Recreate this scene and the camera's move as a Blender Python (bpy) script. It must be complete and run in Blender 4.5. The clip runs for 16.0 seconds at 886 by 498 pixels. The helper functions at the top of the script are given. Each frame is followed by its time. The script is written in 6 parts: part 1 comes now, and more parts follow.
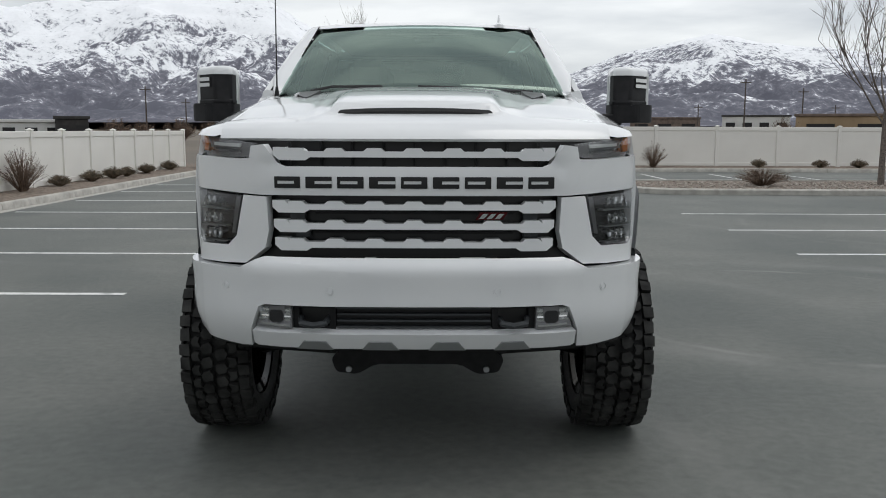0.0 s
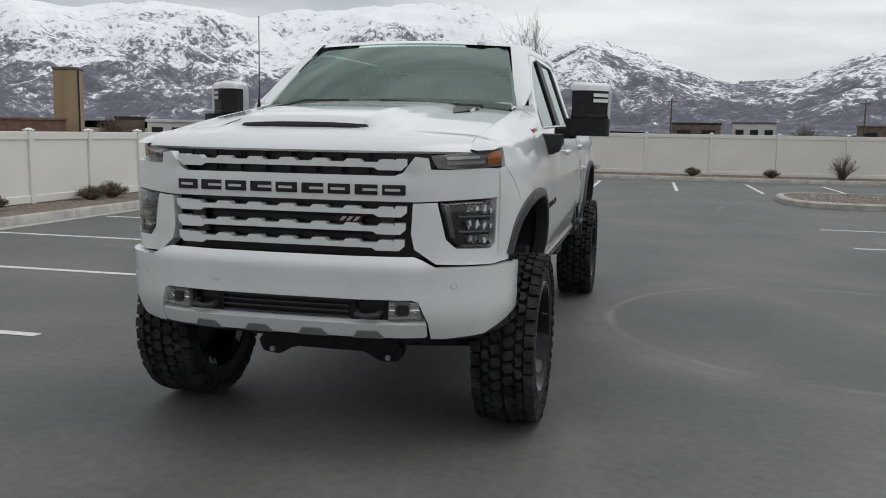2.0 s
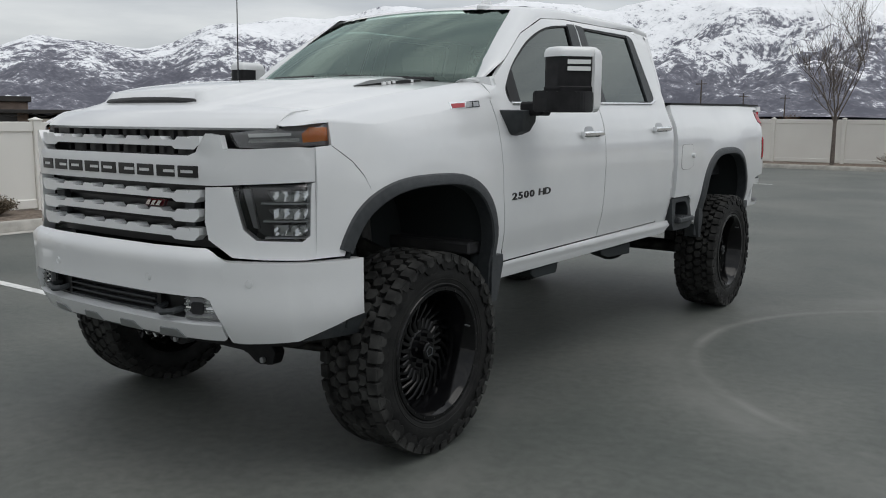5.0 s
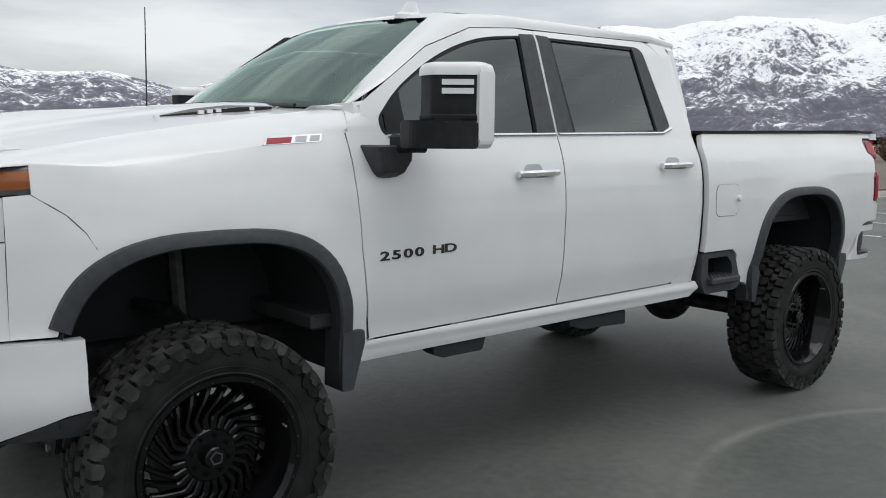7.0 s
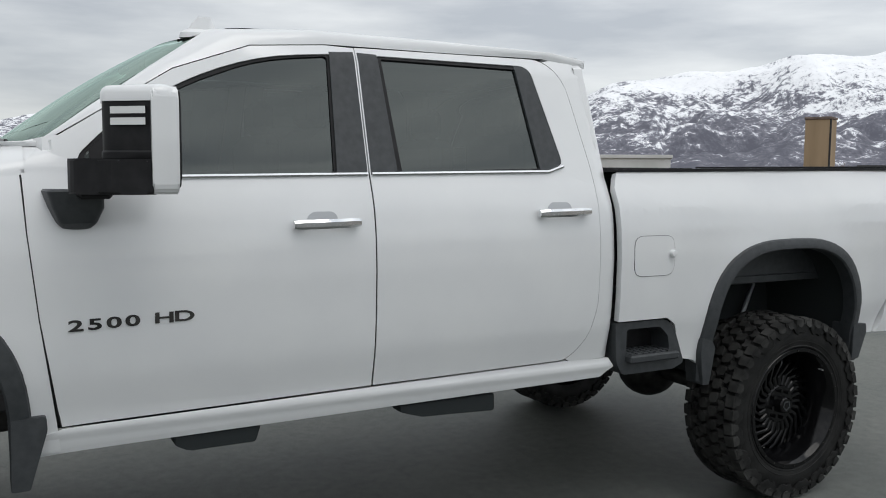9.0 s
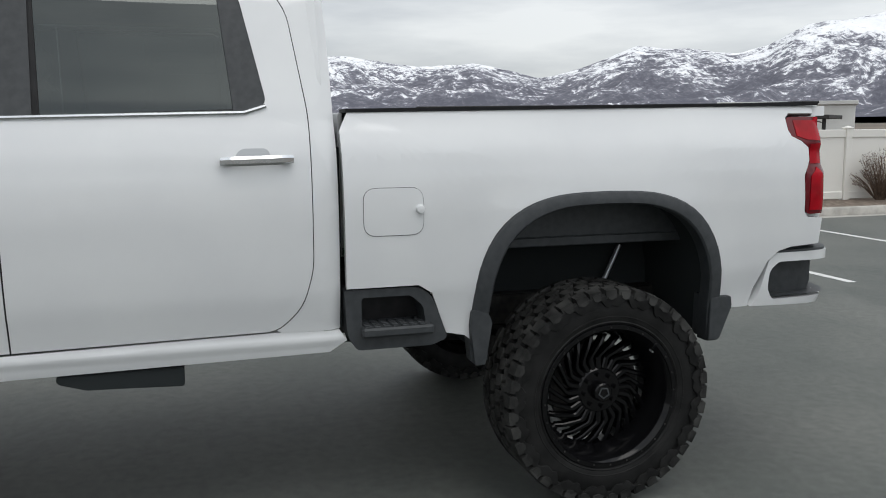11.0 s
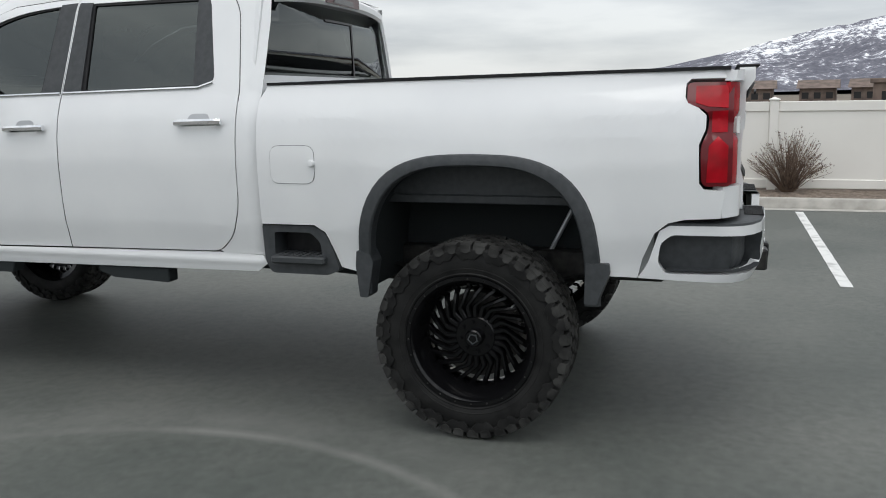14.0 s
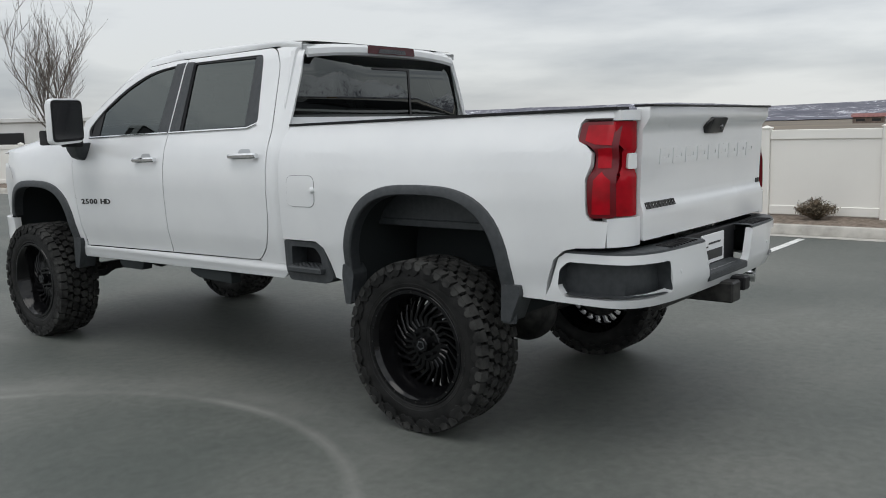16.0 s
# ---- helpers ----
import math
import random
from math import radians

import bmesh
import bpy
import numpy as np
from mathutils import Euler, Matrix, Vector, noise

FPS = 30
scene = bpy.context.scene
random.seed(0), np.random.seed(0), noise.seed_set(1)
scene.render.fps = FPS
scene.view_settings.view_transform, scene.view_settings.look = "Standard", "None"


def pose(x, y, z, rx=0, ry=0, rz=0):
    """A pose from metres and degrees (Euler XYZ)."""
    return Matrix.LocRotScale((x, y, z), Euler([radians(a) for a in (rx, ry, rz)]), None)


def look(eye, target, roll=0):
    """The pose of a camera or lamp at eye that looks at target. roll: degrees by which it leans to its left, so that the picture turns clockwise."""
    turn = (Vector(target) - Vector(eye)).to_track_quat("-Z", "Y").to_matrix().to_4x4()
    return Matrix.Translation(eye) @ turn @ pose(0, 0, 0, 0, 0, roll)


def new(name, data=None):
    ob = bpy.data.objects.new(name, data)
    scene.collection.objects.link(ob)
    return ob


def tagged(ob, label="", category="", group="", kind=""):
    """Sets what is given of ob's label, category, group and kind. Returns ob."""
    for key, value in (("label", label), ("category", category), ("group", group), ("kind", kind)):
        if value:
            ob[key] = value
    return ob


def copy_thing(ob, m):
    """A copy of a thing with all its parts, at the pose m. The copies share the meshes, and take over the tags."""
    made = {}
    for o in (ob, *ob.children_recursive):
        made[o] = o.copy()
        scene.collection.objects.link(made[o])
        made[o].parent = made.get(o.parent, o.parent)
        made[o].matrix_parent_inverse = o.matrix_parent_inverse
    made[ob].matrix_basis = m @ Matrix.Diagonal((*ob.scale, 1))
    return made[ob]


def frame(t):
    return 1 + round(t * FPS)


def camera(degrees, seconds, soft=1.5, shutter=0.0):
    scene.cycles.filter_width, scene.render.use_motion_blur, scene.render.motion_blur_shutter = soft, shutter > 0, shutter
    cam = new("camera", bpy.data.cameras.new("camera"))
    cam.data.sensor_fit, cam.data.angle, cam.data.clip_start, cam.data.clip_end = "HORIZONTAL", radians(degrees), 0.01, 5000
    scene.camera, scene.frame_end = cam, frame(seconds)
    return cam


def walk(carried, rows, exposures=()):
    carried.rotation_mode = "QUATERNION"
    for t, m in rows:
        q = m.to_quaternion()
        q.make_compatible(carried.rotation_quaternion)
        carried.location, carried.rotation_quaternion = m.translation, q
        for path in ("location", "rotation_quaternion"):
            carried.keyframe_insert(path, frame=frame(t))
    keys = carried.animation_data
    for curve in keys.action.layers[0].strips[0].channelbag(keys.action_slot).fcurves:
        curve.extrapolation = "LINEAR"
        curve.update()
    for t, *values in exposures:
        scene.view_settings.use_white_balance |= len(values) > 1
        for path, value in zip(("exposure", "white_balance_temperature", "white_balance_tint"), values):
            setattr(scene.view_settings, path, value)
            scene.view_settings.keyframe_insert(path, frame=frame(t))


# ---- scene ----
cam = camera(54.1, 16.0, soft=1.0)
PATH = [
    (0, (0.106, -4.354, 1.503), (0.112, -2.372, 1.231), 0.2),
    (0.5, (0.42, -4.519, 1.519), (0.379, -2.538, 1.245), -0.1),
    (1, (0.769, -4.576, 1.527), (0.504, -2.612, 1.26), -1.0),
    (1.5, (1.171, -4.568, 1.548), (0.769, -2.628, 1.276), -0.6),
    (2, (1.618, -4.599, 1.553), (1.159, -2.671, 1.287), 1.0),
    (2.5, (2.031, -4.488, 1.525), (1.476, -2.585, 1.26), 1.8),
    (3, (2.469, -4.366, 1.516), (1.727, -2.526, 1.257), 1.0),
    (5.5, (3.429, -2.609, 1.498), (2.147, -1.108, 1.177), 0.2),
    (6, (3.521, -2.144, 1.505), (2.118, -0.759, 1.167), -0.2),
    (6.5, (3.625, -1.7, 1.54), (2.179, -0.356, 1.221), 0.1),
    (7, (3.782, -1.27, 1.583), (2.258, 0.0, 1.332), 0.6),
    (7.5, (3.894, -0.873, 1.601), (2.301, 0.314, 1.363), 0.8),
    (8, (3.919, -0.442, 1.62), (2.266, 0.664, 1.409), 0.9),
    (8.5, (3.985, 0.031, 1.624), (2.26, 1.024, 1.432), 0.7),
    (9, (3.988, 0.472, 1.621), (2.233, 1.414, 1.445), 0.5),
    (9.5, (3.938, 0.863, 1.564), (2.184, 1.811, 1.416), -0.5),
    (10, (4.04, 1.405, 1.598), (2.24, 2.258, 1.415), -0.3),
    (12.5, (4.311, 3.681, 1.527), (2.343, 3.729, 1.173), -1.4),
    (13, (4.418, 4.146, 1.519), (2.457, 3.98, 1.161), -1.3),
    (13.5, (4.633, 4.607, 1.546), (2.709, 4.19, 1.191), -1.3),
    (14, (4.743, 5.097, 1.551), (2.867, 4.492, 1.211), -0.9),
    (14.5, (4.779, 5.526, 1.558), (2.972, 4.732, 1.238), -1.1),
    (15, (4.768, 6.042, 1.592), (3.041, 5.081, 1.284), -1.1),
    (15.5, (4.616, 6.483, 1.573), (2.974, 5.379, 1.285), -1.1),
    (16, (4.435, 6.928, 1.591), (2.888, 5.691, 1.317), -1.5),
]
walk(cam, [(t, look(eye, target, roll)) for t, eye, target, roll in PATH], [(0, 0.17), (1.5, 0.09), (3, -0.02), (5.5, 0.15), (6.5, 0.34), (9, 0.28), (10, 0.20), (12.5, 0.58), (14, 0.50), (16, 0.38)])

# ---- light ----
world = bpy.data.worlds.new("world")
scene.world = world
world.use_nodes = True
wn = world.node_tree.nodes
wl = world.node_tree.links
wn.clear()
w_out = wn.new("ShaderNodeOutputWorld")
w_add = wn.new("ShaderNodeAddShader")
w_bg = wn.new("ShaderNodeBackground")
w_bg2 = wn.new("ShaderNodeBackground")
sky = wn.new("ShaderNodeTexSky")
sky.sky_type = "NISHITA"
sky.sun_disc = False
sky.sun_elevation = radians(66)
sky.sun_rotation = radians(86)
w_bg.inputs[1].default_value = 0.012
wl.new(sky.outputs[0], w_bg.inputs[0])
w_co = wn.new("ShaderNodeTexCoord")
w_map = wn.new("ShaderNodeMapping")
w_map.inputs["Scale"].default_value = (1.6, 1.6, 9.0)
w_noise = wn.new("ShaderNodeTexNoise")
w_noise.inputs["Scale"].default_value = 1.3
w_noise.inputs["Detail"].default_value = 7
w_noise.inputs["Roughness"].default_value = 0.52
w_ramp = wn.new("ShaderNodeValToRGB")
w_ramp.color_ramp.elements[0].position = 0.36
w_ramp.color_ramp.elements[0].color = (0.53, 0.56, 0.60, 1)
w_ramp.color_ramp.elements[1].position = 0.60
w_ramp.color_ramp.elements[1].color = (0.93, 0.95, 0.955, 1)
wl.new(w_co.outputs["Generated"], w_map.inputs[0])
wl.new(w_map.outputs[0], w_noise.inputs["Vector"])
wl.new(w_noise.outputs[0], w_ramp.inputs[0])
wl.new(w_ramp.outputs[0], w_bg2.inputs[0])
w_sep = wn.new("ShaderNodeSeparateXYZ")
w_zen = wn.new("ShaderNodeMapRange")
w_zen.inputs["From Min"].default_value, w_zen.inputs["From Max"].default_value = 0.05, 0.9
w_zen.inputs["To Min"].default_value, w_zen.inputs["To Max"].default_value = 0.68, 1.08
wl.new(w_co.outputs["Generated"], w_sep.inputs[0])
wl.new(w_sep.outputs["Z"], w_zen.inputs[0])
w_dot = wn.new("ShaderNodeVectorMath")
w_dot.operation = "DOT_PRODUCT"
w_dot.inputs[1].default_value = (0.14, 0.18, 0.0)
wl.new(w_co.outputs["Generated"], w_dot.inputs[0])
w_side = wn.new("ShaderNodeMath")
w_side.operation = "ADD"
w_side.inputs[1].default_value = 1.0
wl.new(w_dot.outputs["Value"], w_side.inputs[0])
w_str = wn.new("ShaderNodeMath")
w_str.operation = "MULTIPLY"
wl.new(w_zen.outputs[0], w_str.inputs[0])
wl.new(w_side.outputs[0], w_str.inputs[1])
wl.new(w_str.outputs[0], w_bg2.inputs[1])
wl.new(w_bg.outputs[0], w_add.inputs[0])
wl.new(w_bg2.outputs[0], w_add.inputs[1])
wl.new(w_add.outputs[0], w_out.inputs[0])
sun = new("sun", bpy.data.lights.new("sun", "SUN"))
sun.data.energy = 0.5
sun.data.angle = radians(35)
sun.data.color = (1.0, 0.97, 0.93)
sun.matrix_world = look((7, 2.5, 16), (0, 2, 0))


# ---- materials ----
def principled(name, color, rough=0.5, metal=0.0, spec=0.5, coat=0.0):
    m = bpy.data.materials.new(name)
    m.use_nodes = True
    b = m.node_tree.nodes["Principled BSDF"]
    b.inputs["Base Color"].default_value = (*color, 1)
    b.inputs["Roughness"].default_value = rough
    b.inputs["Metallic"].default_value = metal
    b.inputs["Specular IOR Level"].default_value = spec
    b.inputs["Coat Weight"].default_value = coat
    b.inputs["Coat Roughness"].default_value = 0.04
    return m


def varied(m, dark, light, scale=8.0, detail=6.0, bump=0.0, bump_scale=80.0, lo=0.35, hi=0.65, stretch=(1, 1, 1), rough=None):
    """Two scales of variation: colour by a soft noise, relief by a fine one."""
    nt = m.node_tree
    b = nt.nodes["Principled BSDF"]
    co = nt.nodes.new("ShaderNodeTexCoord")
    mp = nt.nodes.new("ShaderNodeMapping")
    mp.inputs["Scale"].default_value = stretch
    nt.links.new(co.outputs["Object"], mp.inputs[0])
    n = nt.nodes.new("ShaderNodeTexNoise")
    n.inputs["Scale"].default_value = scale
    n.inputs["Detail"].default_value = detail
    nt.links.new(mp.outputs[0], n.inputs["Vector"])
    r = nt.nodes.new("ShaderNodeValToRGB")
    r.color_ramp.elements[0].position = lo
    r.color_ramp.elements[1].position = hi
    r.color_ramp.elements[0].color = (*dark, 1)
    r.color_ramp.elements[1].color = (*light, 1)
    nt.links.new(n.outputs[0], r.inputs[0])
    nt.links.new(r.outputs[0], b.inputs["Base Color"])
    if rough:
        rr = nt.nodes.new("ShaderNodeMapRange")
        rr.inputs["To Min"].default_value, rr.inputs["To Max"].default_value = rough
        nt.links.new(n.outputs[0], rr.inputs[0])
        nt.links.new(rr.outputs[0], b.inputs["Roughness"])
    if bump:
        n2 = nt.nodes.new("ShaderNodeTexNoise")
        n2.inputs["Scale"].default_value = bump_scale
        n2.inputs["Detail"].default_value = 4
        nt.links.new(mp.outputs[0], n2.inputs["Vector"])
        bp = nt.nodes.new("ShaderNodeBump")
        bp.inputs["Strength"].default_value = bump
        bp.inputs["Distance"].default_value = 0.01
        nt.links.new(n2.outputs[0], bp.inputs["Height"])
        nt.links.new(bp.outputs[0], b.inputs["Normal"])
    return m


WHITE = varied(principled("white_paint", (0.78, 0.79, 0.79), 0.34, coat=1.0), (0.685, 0.695, 0.70), (0.72, 0.73, 0.73), 3.0)
PLASTIC = varied(principled("grey_plastic", (0.03, 0.034, 0.037), 0.55), (0.026, 0.03, 0.033), (0.04, 0.044, 0.047), 30, bump=0.12, bump_scale=600)
BLACK = varied(principled("black_plastic", (0.008, 0.008, 0.009), 0.5, spec=0.25), (0.006, 0.006, 0.007), (0.013, 0.013, 0.014), 20)
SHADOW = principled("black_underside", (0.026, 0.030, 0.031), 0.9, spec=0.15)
GLOSSBLACK = varied(principled("gloss_black_alloy", (0.004, 0.004, 0.0045), 0.10, spec=0.28, coat=0.0), (0.003, 0.003, 0.0035), (0.005, 0.005, 0.0055), 12)
RUBBER = varied(principled("tyre_rubber", (0.022, 0.022, 0.022), 0.5, spec=0.16), (0.008, 0.008, 0.008), (0.017, 0.017, 0.0165), 14, bump=0.2, bump_scale=160)
TREADMAT = varied(principled("tread_rubber", (0.03, 0.03, 0.029), 0.75, spec=0.14), (0.013, 0.013, 0.0127), (0.05, 0.05, 0.0475), 9, bump=0.25, bump_scale=120)
CHROME = principled("chrome", (0.75, 0.76, 0.77), 0.12, 1.0)
SATIN = principled("satin_silver", (0.42, 0.43, 0.44), 0.35, 0.6)
GREYNOTCH = principled("grey_skid_notch", (0.25, 0.26, 0.26), 0.45, 0.3)
STEEL = varied(principled("dark_steel", (0.03, 0.03, 0.03), 0.5, 0.5), (0.012, 0.012, 0.012), (0.05, 0.048, 0.045), 15)
RED = varied(principled("red_lens", (0.4, 0.002, 0.01), 0.2, spec=0.22), (0.23, 0.001, 0.005), (0.42, 0.002, 0.011), 9)
REDRIM = principled("deep_red_lens_rim", (0.12, 0.002, 0.006), 0.15, spec=0.3, coat=0.2)
REDDARK = principled("dark_red_lens", (0.055, 0.002, 0.004), 0.15, spec=0.35, coat=0.12)
REDPRINT = principled("red_print", (0.35, 0.02, 0.03), 0.4)
AMBER = principled("amber_lens", (0.72, 0.22, 0.03), 0.15, coat=0.4)
LAMPGREY = principled("smoked_lamp_housing", (0.20, 0.20, 0.205), 0.25, coat=0.4)
LAMPDARK = principled("lamp_dark", (0.014, 0.014, 0.016), 0.2, coat=0.4)
REFLECTOR = principled("lamp_reflector", (0.55, 0.56, 0.57), 0.12, 0.95)
WHITELENS = principled("white_lens", (0.72, 0.73, 0.72), 0.15, coat=0.4)
INTERIOR = varied(principled("interior_trim", (0.03, 0.03, 0.032), 0.7), (0.022, 0.022, 0.024), (0.045, 0.044, 0.044), 10)
PRINT = principled("white_print", (0.75, 0.75, 0.75), 0.5)
INK = principled("black_print", (0.006, 0.006, 0.0065), 0.35)


def glass(name, tint, rough=0.02, ior=1.5, gloss=(1, 1, 1)):
    m = bpy.data.materials.new(name)
    m.use_nodes = True
    nt = m.node_tree
    nt.nodes.clear()
    out = nt.nodes.new("ShaderNodeOutputMaterial")
    mix = nt.nodes.new("ShaderNodeMixShader")
    tr = nt.nodes.new("ShaderNodeBsdfTransparent")
    gl = nt.nodes.new("ShaderNodeBsdfGlossy")
    fr = nt.nodes.new("ShaderNodeFresnel")
    fr.inputs[0].default_value = ior
    gl.inputs[0].default_value = (*gloss, 1)
    tr.inputs[0].default_value = (*tint, 1)
    gl.inputs["Roughness"].default_value = rough
    nt.links.new(fr.outputs[0], mix.inputs[0])
    nt.links.new(tr.outputs[0], mix.inputs[1])
    nt.links.new(gl.outputs[0], mix.inputs[2])
    nt.links.new(mix.outputs[0], out.inputs[0])
    return m


SIDEGLASS = glass("tinted_side_glass", (0.055, 0.066, 0.063), 0.02, 1.85, (0.92, 1.0, 0.97))
WINDSCREEN = glass("tinted_windscreen_glass", (0.22, 0.34, 0.29), 0.02, 2.15, (0.80, 1.0, 0.90))
BACKGLASS = glass("dark_rear_glass", (0.014, 0.017, 0.0165), 0.02, 1.75, (0.95, 1.0, 0.98))
CLEAR = glass("clear_lamp_glass", (0.85, 0.86, 0.86))

ASPHALT = varied(principled("asphalt", (0.06, 0.062, 0.061), 0.7, spec=0.35), (0.070, 0.079, 0.071), (0.140, 0.145, 0.131), 0.5, 12, bump=0.25, bump_scale=380, lo=0.35, hi=0.67, rough=(0.5, 0.75))


def scuffs(m, rings):
    """Faint pale tyre arcs on the asphalt: (centre x, centre y, radius, width, strength)."""
    nt = m.node_tree
    N, L = nt.nodes, nt.links
    b = N["Principled BSDF"]
    base = b.inputs["Base Color"].links[0].from_socket
    geo = N.new("ShaderNodeNewGeometry")
    wear = N.new("ShaderNodeTexNoise")
    wear.inputs["Scale"].default_value = 1.1
    wear.inputs["Detail"].default_value = 6
    L.new(geo.outputs["Position"], wear.inputs["Vector"])
    total = None
    for x, y, r, w, k in rings:
        d = N.new("ShaderNodeVectorMath")
        d.operation = "DISTANCE"
        L.new(geo.outputs["Position"], d.inputs[0])
        d.inputs[1].default_value = (x, y, 0)
        off = N.new("ShaderNodeMath")
        off.operation = "SUBTRACT"
        L.new(d.outputs["Value"], off.inputs[0])
        off.inputs[1].default_value = r
        ab = N.new("ShaderNodeMath")
        ab.operation = "ABSOLUTE"
        L.new(off.outputs[0], ab.inputs[0])
        mr = N.new("ShaderNodeMapRange")
        mr.inputs["From Min"].default_value, mr.inputs["From Max"].default_value = 0.0, w
        mr.inputs["To Min"].default_value, mr.inputs["To Max"].default_value = k, 0.0
        L.new(ab.outputs[0], mr.inputs[0])
        if total is None:
            total = mr.outputs[0]
        else:
            s = N.new("ShaderNodeMath")
            s.operation = "ADD"
            L.new(total, s.inputs[0])
            L.new(mr.outputs[0], s.inputs[1])
            total = s.outputs[0]
    mul = N.new("ShaderNodeMath")
    mul.operation = "MULTIPLY"
    gap = N.new("ShaderNodeMapRange")
    gap.inputs["From Min"].default_value, gap.inputs["From Max"].default_value = 0.42, 0.72
    L.new(wear.outputs[0], gap.inputs[0])
    L.new(total, mul.inputs[0])
    L.new(gap.outputs[0], mul.inputs[1])
    mix = N.new("ShaderNodeMix")
    mix.data_type = "RGBA"
    L.new(mul.outputs[0], mix.inputs[0])
    L.new(base, mix.inputs[6])
    mix.inputs[7].default_value = (0.21, 0.212, 0.197, 1)
    L.new(mix.outputs[2], b.inputs["Base Color"])


def speckle(m, scale, low, high):
    """Fine stones in a dark binder: the colour is multiplied by a grain of two sizes."""
    nt = m.node_tree
    N, L = nt.nodes, nt.links
    b = N["Principled BSDF"]
    base = b.inputs["Base Color"].links[0].from_socket
    geo = N.new("ShaderNodeNewGeometry")
    total = base
    for k, (sc, det) in enumerate(((scale, 3), (scale * 0.06, 8))):
        n = N.new("ShaderNodeTexNoise")
        n.inputs["Scale"].default_value = sc
        n.inputs["Detail"].default_value = det
        n.inputs["Roughness"].default_value = 0.65
        L.new(geo.outputs["Position"], n.inputs["Vector"])
        mr = N.new("ShaderNodeMapRange")
        mr.inputs["From Min"].default_value, mr.inputs["From Max"].default_value = 0.3, 0.7
        mr.inputs["To Min"].default_value, mr.inputs["To Max"].default_value = low, high
        L.new(n.outputs[0], mr.inputs[0])
        mx = N.new("ShaderNodeMix")
        mx.data_type = "RGBA"
        mx.blend_type = "MULTIPLY"
        mx.inputs[0].default_value = 1.0
        L.new(total, mx.inputs[6])
        L.new(mr.outputs[0], mx.inputs[7])
        total = mx.outputs[2]
    L.new(total, b.inputs["Base Color"])


speckle(ASPHALT, 260, 0.8, 1.2)
scuffs(ASPHALT, [(3.25, 3.0, 1.93, 0.06, 1.0), (3.5, 3.1, 2.35, 0.3, 0.55), (12, 14, 9.0, 0.12, 0.5), (10, 17, 8.3, 0.10, 0.5), (9, 9, 4.0, 0.09, 0.45), (-6, -2, 7.5, 0.16, 0.35), (-5.2, -1, 9.6, 0.22, 0.3)])
CONCRETE = varied(principled("kerb_concrete", (0.42, 0.40, 0.36), 0.85), (0.33, 0.315, 0.285), (0.47, 0.45, 0.41), 5, bump=0.3, bump_scale=120)
STRIPE = varied(principled("worn_white_road_paint", (0.6, 0.6, 0.58), 0.75), (0.36, 0.36, 0.35), (0.68, 0.68, 0.66), 7, 8, lo=0.25, hi=0.5)
VINYL = varied(principled("white_vinyl_fence", (0.78, 0.76, 0.71), 0.45), (0.74, 0.72, 0.675), (0.80, 0.785, 0.735), 0.6)
SOIL = varied(principled("planting_soil", (0.16, 0.12, 0.09), 0.95), (0.10, 0.078, 0.06), (0.24, 0.19, 0.15), 14, 8, bump=0.8, bump_scale=60)
EARTH = varied(principled("dry_earth", (0.15, 0.12, 0.09), 0.95), (0.10, 0.085, 0.07), (0.20, 0.165, 0.12), 0.02, 8)
BARK = varied(principled("bark", (0.13, 0.11, 0.095), 0.9), (0.085, 0.072, 0.062), (0.19, 0.16, 0.14), 25, bump=0.6, bump_scale=90)
TWIG = varied(principled("dry_twigs", (0.13, 0.085, 0.06), 0.9), (0.075, 0.05, 0.038), (0.20, 0.14, 0.10), 12)
OLIVE = varied(principled("clipped_shrub", (0.12, 0.09, 0.06), 0.9), (0.06, 0.05, 0.032), (0.21, 0.16, 0.11), 9)


# ---- builders ----
def finish(bm, smooth=35):
    bmesh.ops.recalc_face_normals(bm, faces=bm.faces[:])
    if smooth:
        lim = radians(smooth)
        for f in bm.faces:
            f.smooth = True
        for e in bm.edges:
            e.smooth = not (len(e.link_faces) == 2 and e.calc_face_angle(0) > lim)


def part(name, bm, material, parent=None, label="", smooth=35):
    """One mesh object out of a bmesh, under a thing or a part."""
    if smooth == 60:
        for f in bm.faces:
            f.smooth = True
    elif smooth is not None:
        finish(bm, smooth)
    me = bpy.data.meshes.new(name)
    bm.to_mesh(me)
    bm.free()
    me.materials.append(material)
    ob = new(name, me)
    if parent:
        ob.parent = parent
    if label:
        ob["label"] = label
    return ob


def pair(name, bm, material, parent, label="", smooth=35):
    """The same part on the driver's side and, mirrored, on the other side."""
    other = bm.copy()
    for v in other.verts:
        v.co.x = -v.co.x
    bmesh.ops.reverse_faces(other, faces=other.faces[:])
    a = part(name, bm, material, parent, label, smooth)
    b = part(name, other, material, parent, label, smooth)
    return a, b


def interp(xs, ys, x):
    return float(np.interp(x, xs, ys))


def smoothstep(a, b, x):
    t = min(1.0, max(0.0, (x - a) / (b - a)))
    return t * t * (3 - 2 * t)


